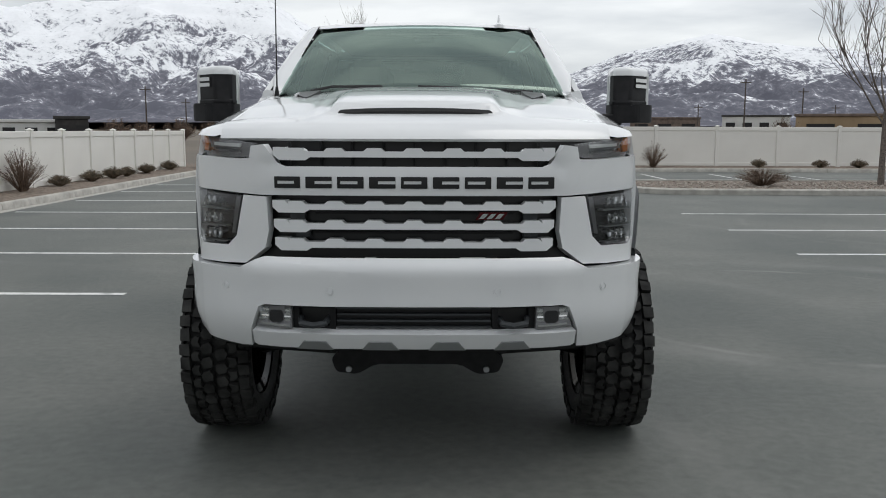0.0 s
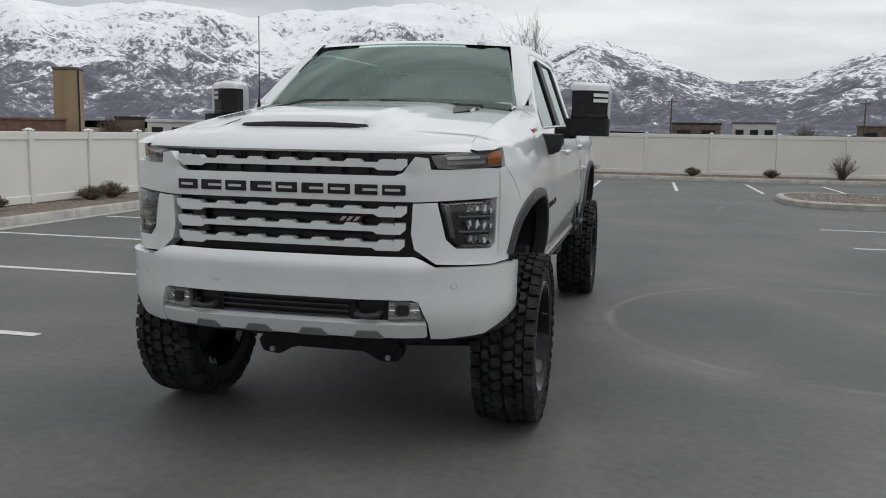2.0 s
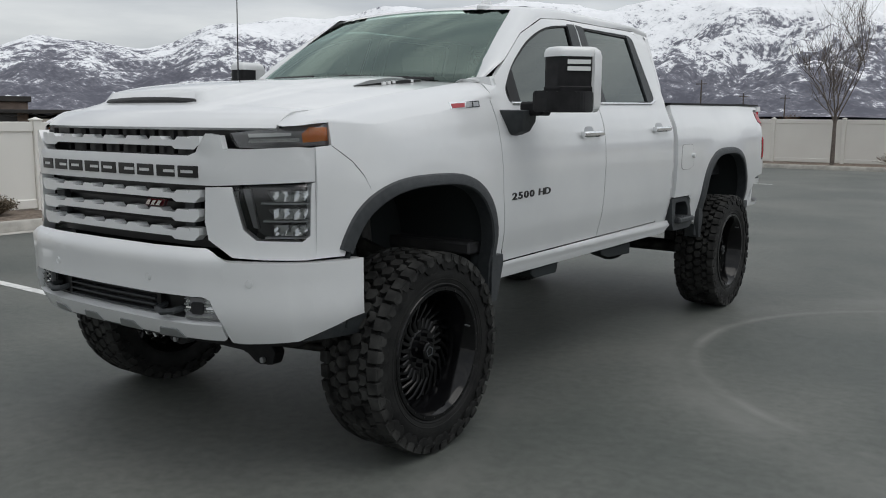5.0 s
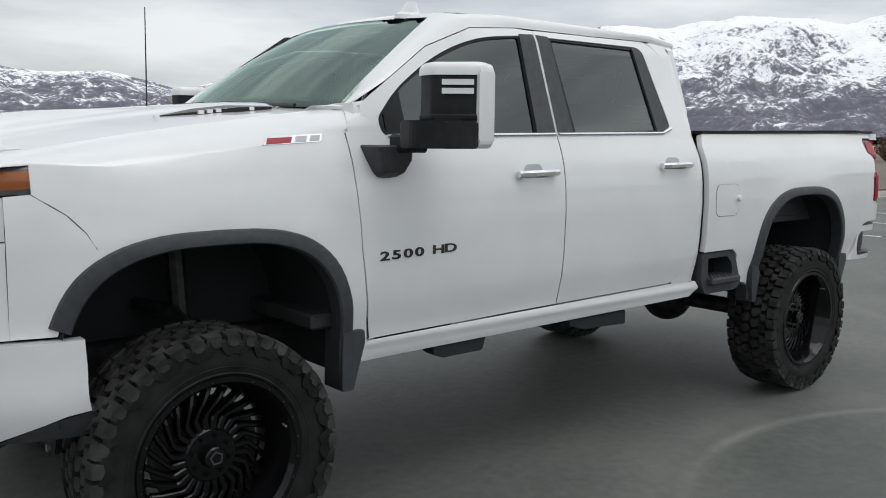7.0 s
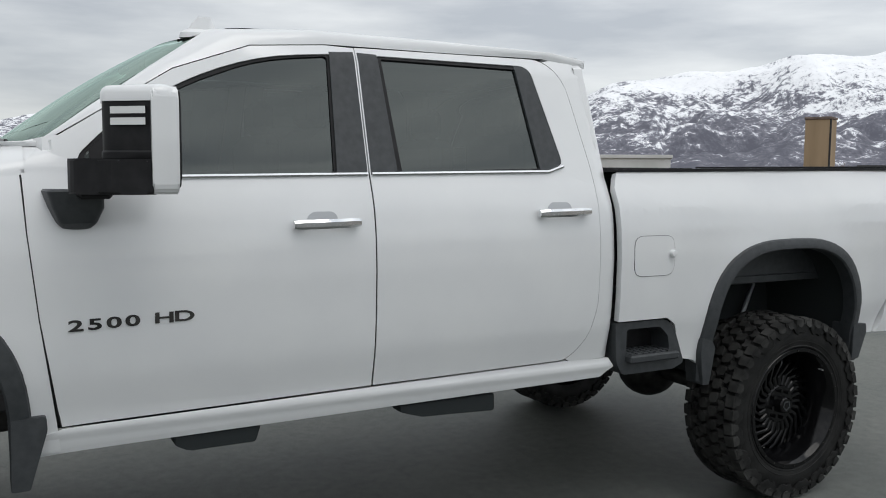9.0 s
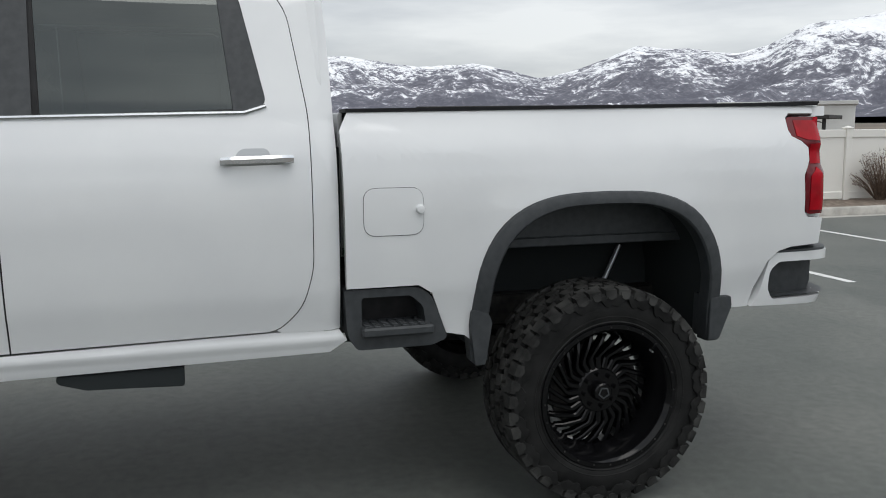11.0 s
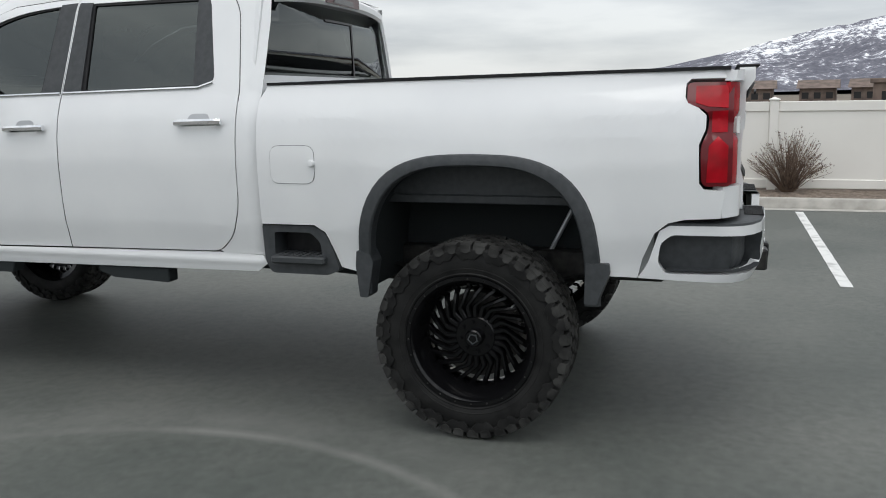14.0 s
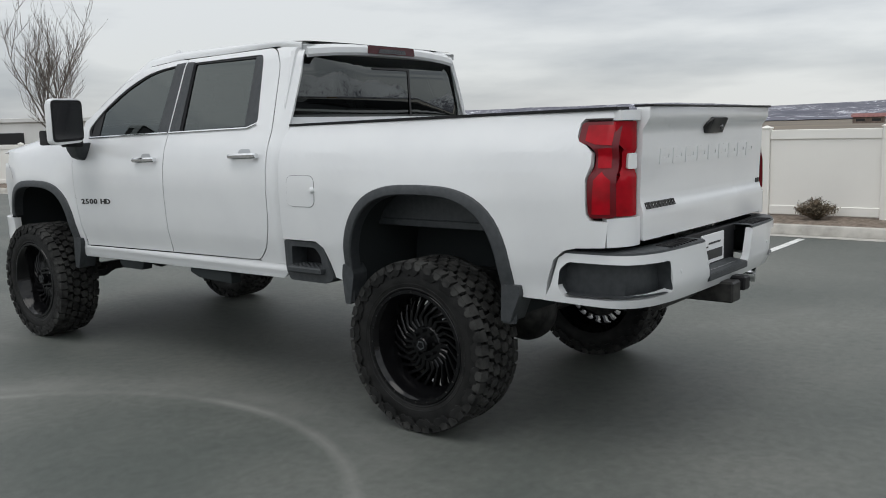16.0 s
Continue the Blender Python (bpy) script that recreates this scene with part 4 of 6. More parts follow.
part("windscreen", panel(rounded([(-0.815, 0.0), (0.815, 0.0), (0.80, 1.0), (-0.80, 1.0)], 0.04), screen, 0.1, 0.006, (), 0), WINDSCREEN, truck, "green-tinted laminated windscreen", 60)
ring = rounded([(-0.82, -0.02), (0.82, -0.02), (0.80, 1.0), (-0.80, 1.0)], 0.05)
ring_in = rounded([(-0.79, 0.03), (0.79, 0.03), (0.775, 0.955), (-0.775, 0.955)], 0.05)
part("windscreen_surround", panel(ring, lambda x, v: Vector(screen(x, v)) + Vector((0, 0.004, -0.004)), 0.08, 0.01, [ring_in], 0), BLACK, truck)
part("sun_band", panel([(-0.77, 0.86), (0.77, 0.86), (0.77, 0.955), (-0.77, 0.955)], lambda x, v: Vector(screen(x, v)) + Vector((0, 0.006, -0.006)), 0.1, 0.003, (), 0), INK, truck)
part("cowl", panel(rounded([(-0.80, 0.42), (0.80, 0.42), (0.80, 0.66), (0.3, 0.56), (-0.3, 0.56), (-0.80, 0.66)], 0.02), lambda x, y: (x, y, 1.688 - 0.03 * (abs(x) / 0.8) ** 2), 0.08, 0.03), BLACK, truck)
for sx in (-1, 1):
    part("wiper", tube([(0.62 * sx, 0.565, 1.715), (0.30 * sx - 0.2, 0.525, 1.738), (-0.12 + 0.1 * sx, 0.55, 1.742)], 0.008, 6), INK, truck)


def back(x, z):
    return (x, 2.948 - 0.035 * (abs(x) / 0.8) ** 2 - 0.10 * max(0, z - 1.7) * 0.4, z)


back_ring = [(-0.90, 1.55), (0.90, 1.55), (0.885, 1.75), (0.775, 2.09), (0.72, 2.13), (-0.72, 2.13), (-0.775, 2.09), (-0.885, 1.75)]
back_hole = rounded([(-0.845, 1.685), (0.845, 1.685), (0.735, 2.072), (-0.735, 2.072)], 0.025)
part("cab_back", panel(back_ring, back, 0.1, 0.04, [back_hole], flip=True), WHITE, truck)
part("rear_glass", panel(back_hole, lambda x, z: (x, back(x, z)[1] - 0.003, z), 0.1, 0.004, (), 0, flip=True), BACKGLASS, truck, "dark tinted rear cab glass with a sliding pane", 60)
part("slider_frame", panel([(-0.235, 1.69), (-0.215, 1.69), (-0.215, 1.995), (0.14, 1.995), (0.14, 2.007), (-0.235, 2.007)], lambda x, z: (x, back(x, z)[1] + 0.0015, z), 0.08, 0.002, (), 0, flip=True), INK, truck)

# hood
def hood_front(x):
    return -0.905 + 0.20 * (abs(x) / 0.82) ** 2.3


def hood_z(x, y):
    q = min(1.0, abs(x) / 0.82)
    v = y - hood_front(x)
    z = interp([-0.01, 0.0, 0.012, 0.035, 0.08, 0.16, 0.30, 0.60, 1.0, 1.3, 1.55], [1.462, 1.467, 1.482, 1.504, 1.531, 1.556, 1.582, 1.634, 1.688, 1.712, 1.722], v)
    z -= 0.030 * q ** 3 * smoothstep(0.05, 0.25, v)
    z += 0.016 * smoothstep(0.50, 0.40, abs(x)) * smoothstep(0.0, 0.35, v)
    rise = smoothstep(-0.70, -0.672, y) * (1 - smoothstep(-0.55, 0.15, y) * 0.9)
    z += 0.040 * rise * smoothstep(0.375, 0.335, abs(x))
    return z


def hood_place(x, t):
    front, rear_ = hood_front(x), 0.535 + 0.10 * (abs(x) / 0.82) ** 2
    y = front + (rear_ - front) * max(0.0, t) ** 1.7
    return (x, y, hood_z(x, y))


part("hood", panel([(-0.812, 0.0005), (0.812, 0.0005), (0.812, 1.0), (-0.812, 1.0)], hood_place, 0.03, 0.012, (), 0.004, 0.02), WHITE, truck, "", 50)
part("hood_scoop", panel(rounded([(-0.335, 0.002), (0.335, 0.002), (0.315, 0.031), (-0.315, 0.031)], 0.010), lambda x, t: (x, -0.728 + 0.02 * (abs(x) / 0.33) ** 2 + t * 0.45, hood_z(x, -0.745) + t), 0.06, 0.02), INK, truck, "dark hood scoop opening")
part("scoop_lip", tube([(x, -0.726 + 0.02 * (abs(x) / 0.33) ** 2, hood_z(x, -0.745) + 0.018) for x in np.linspace(-0.3, 0.3, 13)], 0.0018, 6), STEEL, truck)
pair("hood_vent_trim", solid_loft([[(x, y, hood_z(x, y) - 0.006), (x + w, y, hood_z(x + w, y) - 0.004), (x + w, y, hood_z(x + w, y) + h), (x, y, hood_z(x, y) + h)] for x, y, w, h in ((0.56, 0.02, 0.006, 0.004), (0.53, 0.16, 0.10, 0.012), (0.53, 0.30, 0.12, 0.018), (0.55, 0.46, 0.07, 0.01))]), INK, truck, "black hood side badge strip")
for k in range(7):
    y = 0.14 + 0.035 * k
    pair("badge_bar", box((0.628, y, hood_z(0.63, y) + 0.002), (0.641, y + 0.022, hood_z(0.63, y) + 0.016), 0.001), PRINT, truck, "pale unreadable print bar")

# ---- front face ----
FX = [0.0, 0.30, 0.50, 0.60, 0.70, 0.80, 0.88, 0.925, 0.94, 0.948]
FY = [-0.915, -0.912, -0.900, -0.880, -0.835, -0.770, -0.705, -0.650, -0.60, -0.54]
BX = [0.0, 0.35, 0.55, 0.70, 0.80, 0.89, 0.95, 0.985, 1.0, 1.003]
BY = [-0.985, -0.977, -0.945, -0.885, -0.825, -0.748, -0.665, -0.58, -0.50, -0.42]


def run_of(xs, ys):
    s = [0.0]
    for i in range(1, len(xs)):
        s.append(s[-1] + math.hypot(xs[i] - xs[i - 1], ys[i] - ys[i - 1]))
    return s


FS, BS = run_of(FX, FY), run_of(BX, BY)


def s_at(x, xs, run):
    return math.copysign(interp(xs, run, abs(x)), x)


def fascia(s, z, d=0.0):
    a = abs(s)
    return (math.copysign(interp(FS, FX, a), s), interp(FS, FY, a) + d + 0.012 * ((z - 1.3) / 0.1) ** 2 * (1.24 < z < 1.38), z)


def bumper(s, z, d=0.0):
    a = abs(s)
    o = 0.075 * max(0.0, (0.80 - z) / 0.2) ** 2 + (0.035 * ((z - 0.95) / 0.05) ** 2 if z > 0.95 else 0)
    o += 0.005 * smoothstep(0.94, 0.85, z) * smoothstep(0.70, 0.80, z)
    x = interp(BS, BX, a)
    return (math.copysign(x - o * 0.6 * smoothstep(0.85, 1.0, x), s), interp(BS, BY, a) + o + d, z)


fs = lambda x: s_at(x, FX, FS)
bs = lambda x: s_at(x, BX, BS)
# white cross bar that carries the lettering
bar = [(fs(-0.9332), 1.262), (fs(-0.62), 1.243), (fs(0.62), 1.243), (fs(0.9332), 1.262), (fs(0.9332), 1.335), (fs(0.9332), 1.392), (fs(0.90), 1.396), (fs(0.75), 1.386), (fs(0.665), 1.388), (fs(0.655), 1.438), (fs(0.60), 1.445), (fs(0.545), 1.372), (fs(0.51), 1.358), (fs(-0.51), 1.358), (fs(-0.545), 1.372), (fs(-0.60), 1.445), (fs(-0.655), 1.438), (fs(-0.665), 1.388), (fs(-0.75), 1.386), (fs(-0.90), 1.396), (fs(-0.9332), 1.392), (fs(-0.9332), 1.335)]
part("grille_cross_bar", panel(bar, fascia, 0.05, 0.04), WHITE, truck)
# brand strip as plain black blocks
for k in range(9):
    x0 = -0.557 + k * 0.1265
    w = 0.105
    cut = 0.012 if k % 2 else -0.012
    shape = rounded([(fs(x0), 1.272), (fs(x0 + w), 1.272), (fs(x0 + w), 1.318), (fs(x0), 1.318)], 0.003, 2)
    slot = [(fs(x0 + 0.024 + cut), 1.289), (fs(x0 + w - 0.012 + cut), 1.289), (fs(x0 + w - 0.012 + cut), 1.301), (fs(x0 + 0.024 + cut), 1.301)]
    part("badge_block", panel(shape, lambda s, z: fascia(s, z, -0.003), 0.05, 0.006, [slot], 0), INK, truck, "plain black block of the grille lettering")
# dark grille backing
part("grille_backing", panel([(fs(-0.66), 0.985), (fs(0.66), 0.985), (fs(0.66), 1.47), (fs(-0.66), 1.47)], lambda s, z: fascia(s, z, 0.085), 0.1, 0.02), INK, truck)
for z in (1.165, 1.125, 1.085, 1.05):
    part("grille_slat", panel([(fs(-0.40), z), (fs(0.40), z), (fs(0.40), z + 0.008), (fs(-0.40), z + 0.008)], lambda s, z: fascia(s, z, 0.055), 0.1, 0.01), BLACK, truck)
for x in np.linspace(-0.5, 0.5, 9):
    part("grille_strut", box((x - 0.004, -0.86, 1.36), (x + 0.004, -0.84, 1.455), 0.001), BLACK, truck)


def tabbed(z0, z1, half):
    """A grille bar with raised tabs along its top and dropped ends."""
    up = []
    pitch = 0.158
    for k in range(-3, 4):
        c = k * pitch
        if abs(c) > half - 0.08:
            continue
        up += [(c - 0.042, z1), (c - 0.028, z1 + 0.013), (c + 0.028, z1 + 0.013), (c + 0.042, z1)]
    top = [(-half, z1 + 0.016), (-half + 0.05, z1 + 0.016), (-half + 0.066, z1)] + up + [(half - 0.066, z1), (half - 0.05, z1 + 0.016), (half, z1 + 0.016)]
    top = [p for i, p in enumerate(top) if i == 0 or p[0] > top[i - 1][0]]
    low = [(half, z0 + 0.01), (half - 0.025, z0 - 0.012), (half - 0.13, z0 - 0.012), (half - 0.15, z0), (-half + 0.15, z0), (-half + 0.13, z0 - 0.012), (-half + 0.025, z0 - 0.012), (-half, z0 + 0.01)]
    return [(fs(x), z) for x, z in top + low]


for z0, z1, half in ((1.394, 1.418, 0.562), (1.186, 1.208, 0.567), (1.108, 1.132, 0.562), (1.034, 1.058, 0.558)):
    part("grille_bar", panel(tabbed(z0, z1, half), lambda s, z: fascia(s, z, -0.004 + (0.012 if z > 1.3 else 0)), 0.06, 0.045, (), 0.006), WHITE, truck)
for x, z in ((0.47, 1.155), (0.47, 1.09), (-0.47, 1.155), (-0.45, 1.09)):
    part("grille_sensor", box((x - 0.03, -0.865, z - 0.018), (x + 0.03, -0.83, z + 0.018), 0.004), PLASTIC, truck)
part("grille_badge", panel([(fs(0.245), 1.148), (fs(0.355), 1.148), (fs(0.375), 1.178), (fs(0.265), 1.178)], lambda s, z: fascia(s, z, 0.0), 0.05, 0.012), REDDARK, truck, "small red trim badge with silver bars")
for a in (0.0, 0.032, 0.064):
    part("badge_bar", panel([(fs(0.258 + a), 1.153), (fs(0.278 + a), 1.153), (fs(0.296 + a), 1.173), (fs(0.276 + a), 1.173)], lambda s, z: fascia(s, z, -0.008), 0.05, 0.003, (), 0), CHROME, truck)

# corner piece with the main headlamp in it
lamp = rounded([(fs(0.698), 1.243), (fs(0.735), 1.075), (fs(0.775), 1.035), (fs(0.905), 1.03), (fs(0.922), 1.05), (fs(0.924), 1.252)], [0.01, 0.02, 0.03, 0.03, 0.02, 0.01], 3)
FSE = interp([-y for y in FY[::-1]], FS[::-1], 0.6225)
corner_h = [(fs(0.592), 1.236), (fs(0.585), 1.10), (fs(0.60), 1.03), (fs(0.69), 0.962), (fs(0.80), 0.955), (fs(0.915), 0.953), (FSE, 0.955), (FSE, 1.2585), (fs(0.9285), 1.256), (fs(0.9265), 1.05), (fs(0.908), 1.026), (fs(0.772), 1.031), (fs(0.730), 1.073), (fs(0.693), 1.240)]
pair("headlamp_surround", panel(corner_h, fascia, 0.04, 0.05), WHITE, truck)
hl = pair("headlamp", panel(lamp, lambda s, z: fascia(s, z, 0.055), 0.06, 0.02), LAMPDARK, truck, "smoked headlamp with three stacked reflectors")
for ob, sg in zip(hl, (1, -1)):
    for k, z in enumerate((1.205, 1.135, 1.07)):
        x0 = 0.800 + 0.006 * k
        q = [(fs(x0), z - 0.022), (fs(0.905), z - 0.022), (fs(0.908), z + 0.020), (fs(x0 - 0.004), z + 0.020)]
        bmr = panel(rounded(q, 0.008, 2), lambda s, w: fascia(s, w, 0.035 + 0.012 * math.sin(s * 160) * math.cos(w * 90)), 0.012, 0.02)
        if sg < 0:
            for v in bmr.verts:
                v.co.x = -v.co.x
        part("reflector", bmr, REFLECTOR, ob)
        bmf = panel([(fs(x0 - 0.02), z - 0.032), (fs(0.918), z - 0.032), (fs(0.918), z - 0.026), (fs(x0 - 0.02), z - 0.026)], lambda s, w: fascia(s, w, 0.016), 0.03, 0.03)
        if sg < 0:
            for v in bmf.verts:
                v.co.x = -v.co.x
        part("divider", bmf, SATIN, ob)
    bmg = panel([(fs(0.712), 1.232), (fs(0.745), 1.08), (fs(0.762), 1.075), (fs(0.735), 1.232)], lambda s, w: fascia(s, w, 0.03), 0.03, 0.02)
    if sg < 0:
        for v in bmg.verts:
            v.co.x = -v.co.x
    part("light_guide", bmg, LAMPGREY, ob)
pair("headlamp_lens", panel(lamp, lambda s, z: fascia(s, z, 0.006), 0.05, 0.004, (), 0), CLEAR, truck, "clear headlamp lens", 60)

# upper lamp strip, wrapping round the corner, with an amber end
UX = [0.66, 0.75, 0.83, 0.89, 0.918, 0.930, 0.936]
UY = [-0.815, -0.765, -0.705, -0.645, -0.60, -0.56, -0.53]
US = run_of(UX, UY)


def upper(s, z, d=0.0):
    return (interp(US, UX, s) - d * 0.5, interp(US, UY, s) + d, z)


E_ = US[-1]
strip_ = rounded([(0.0, 1.447), (0.03, 1.392), (0.10, 1.388), (E_ - 0.02, 1.402), (E_, 1.415), (E_ - 0.004, 1.487), (E_ - 0.02, 1.490), (0.10, 1.458)], [0.004, 0.01, 0.01, 0.01, 0.01, 0.02, 0.01, 0.01], 3)
ul = pair("marker_lamp", panel(strip_, lambda s, z: upper(s, z, 0.02), 0.05, 0.03), LAMPGREY, truck, "smoked upper lamp strip with an amber end")
for ob, sg in zip(ul, (1, -1)):
    for nm, mat_, q, d in (("light_bar", WHITELENS, [(0.075, 1.430), (0.24, 1.438), (0.24, 1.450), (0.07, 1.445)], 0.014), ("light_bar", REFLECTOR, [(0.07, 1.408), (0.27, 1.416), (0.27, 1.430), (0.075, 1.424)], 0.016), ("turn_signal", AMBER, [(0.285, 1.412), (E_ - 0.018, 1.420), (E_ - 0.016, 1.472), (0.31, 1.472), (0.28, 1.445)], 0.012)):
        bml = panel(q, lambda s, z: upper(s, z, d), 0.05, 0.008)
        if sg < 0:
            for v in bml.verts:
                v.co.x = -v.co.x
        part(nm, bml, mat_, ob)
pair("lamp_lens", panel(strip_, lambda s, z: upper(s, z, 0.002), 0.05, 0.004, (), 0), CLEAR, truck, "clear lamp lens", 60)
pair("lamp_backing", panel([(fs(0.56), 1.40), (fs(0.90), 1.38), (fs(0.90), 1.50), (fs(0.56), 1.47)], lambda s, z: fascia(s, z, 0.10), 0.06, 0.02), SHADOW, truck)

# front bumper
top_l = [(bs(0.60), 0.998), (bs(0.64), 0.985), (bs(0.705), 0.952), (bs(0.76), 0.948), (bs(0.9), 0.946), (BS[-1], 0.944)]
low_r = [(BS[-1], 0.708), (BS[-1] - 0.08, 0.70), (bs(0.97), 0.665), (bs(0.90), 0.625), (bs(0.72), 0.612), (bs(0.672), 0.616), (bs(0.668), 0.696), (bs(0.63), 0.794), (bs(0.60), 0.806)]
outl = [(-s, z) for s, z in top_l[::-1]] + top_l + low_r + [(-s, z) for s, z in low_r[::-1]]
part("front_bumper", panel(outl, bumper, 0.05, 0.05, (), 0.006, 0.025), WHITE, truck)
val = [(bs(-0.662), 0.690), (bs(0.662), 0.690), (bs(0.660), 0.632), (bs(0.645), 0.622), (bs(-0.645), 0.622), (bs(-0.660), 0.632)]
part("bumper_valance", panel(val, lambda s, z: bumper(s, z, -0.004), 0.05, 0.05, (), 0.005), WHITE, truck)
for c in (-0.40, -0.135, 0.135, 0.40):
    part("skid_notch", panel([(bs(c - 0.075), 0.618), (bs(c + 0.075), 0.618), (bs(c + 0.045), 0.655), (bs(c - 0.045), 0.655)], lambda s, z: bumper(s, z, -0.010 + 0.2 * (0.66 - z) * 0.2), 0.03, 0.02), GREYNOTCH, truck, "grey scalloped notch in the bumper valance")
part("intake_backing", panel([(bs(-0.67), 0.675), (bs(0.67), 0.675), (bs(0.64), 0.812), (bs(-0.64), 0.812)], lambda s, z: bumper(s, 0.8, 0.075)[:2] + (z,), 0.08, 0.02), INK, truck)
for z in (0.712, 0.738, 0.764, 0.789):
    part("intake_slat", panel([(bs(-0.31), z), (bs(0.31), z), (bs(0.31), z + 0.007), (bs(-0.31), z + 0.007)], lambda s, w: bumper(s, 0.8, 0.04)[:2] + (w,), 0.08, 0.03), PLASTIC, truck)
pair("intake_frame", panel([(bs(0.315), 0.70), (bs(0.49), 0.70), (bs(0.49), 0.803), (bs(0.315), 0.803)], lambda s, w: bumper(s, 0.8, 0.05)[:2] + (w,), 0.08, 0.03, [[(bs(0.34), 0.715), (bs(0.465), 0.715), (bs(0.465), 0.79), (bs(0.34), 0.79)]]), BLACK, truck)
pair("tow_hook", tube([(0.345, -0.90, 0.745), (0.355, -0.955, 0.735), (0.40, -0.965, 0.728), (0.45, -0.95, 0.735), (0.46, -0.89, 0.745)], 0.013, 8), PLASTIC, truck)
fog = rounded([(bs(0.492), 0.705), (bs(0.645), 0.712), (bs(0.615), 0.795), (bs(0.495), 0.797)], 0.006, 2)
fl = pair("fog_lamp", panel(fog, lambda s, w: bumper(s, 0.8, 0.03)[:2] + (w,), 0.05, 0.03), LAMPGREY, truck, "clear fog lamp with a bright reflector")
for ob, sg in zip(fl, (1, -1)):
    bmf = panel(rounded([(bs(0.53), 0.73), (bs(0.585), 0.73), (bs(0.585), 0.78), (bs(0.53), 0.78)], 0.015), lambda s, w: bumper(s, 0.8, 0.022)[:2] + (w,), 0.02, 0.01)
    bmw = panel([(bs(0.50), 0.715), (bs(0.625), 0.72), (bs(0.622), 0.727), (bs(0.50), 0.722)], lambda s, w: bumper(s, 0.8, 0.02)[:2] + (w,), 0.03, 0.01)
    for b_ in (bmf, bmw):
        if sg < 0:
            for v in b_.verts:
                v.co.x = -v.co.x
    part("bulb_housing", bmf, LAMPDARK, ob)
    part("lamp_rib", bmw, CHROME, ob)
    for a_, c_ in ((0.498, 0.526), (0.59, 0.632)):
        bmq = panel([(bs(a_), 0.733), (bs(c_), 0.733), (bs(c_ - 0.006), 0.788), (bs(a_), 0.788)], lambda s, w: bumper(s, 0.8, 0.024 + 0.006 * math.sin(w * 260))[:2] + (w,), 0.02, 0.006, (), 0, 0.006)
        if sg < 0:
            for v in bmq.verts:
                v.co.x = -v.co.x
        part("reflector", bmq, CHROME, ob)
for x in (-0.775, -0.331, 0.331, 0.775):
    c = Vector(bumper(bs(x), 0.868, 0.0))
    ang = math.atan2(interp(BX, BY, abs(x) + 0.02) - interp(BX, BY, abs(x) - 0.02), 0.04) * (1 if x > 0 else -1)
    mm = Matrix.Translation(c) @ Matrix.Rotation(ang, 4, "Z") @ Matrix.Rotation(radians(-90), 4, "Z")
    part("parking_sensor", lathe([(0.0001, 0.003), (0.010, 0.003), (0.0105, 0.0), (0.013, 0.0), (0.0135, 0.003), (0.016, 0.003), (0.0165, -0.004)], 20, mm), WHITE, truck, "round white parking sensor in the bumper")
# black air dam beneath
part("air_dam", panel([(bs(-0.88), 0.562), (bs(0.88), 0.562), (bs(0.93), 0.632), (bs(0.68), 0.622), (bs(-0.68), 0.622), (bs(-0.93), 0.632)], lambda s, z: bumper(s, max(z, 0.6), 0.02), 0.08, 0.12), BLACK, truck)
pair("bumper_end_cap", panel([(bs(0.90), 0.565), (BS[-1], 0.60), (BS[-1], 0.705), (bs(0.985), 0.68), (bs(0.91), 0.625)], lambda s, z: bumper(s, max(z, 0.62), 0.012), 0.05, 0.05), PLASTIC, truck)

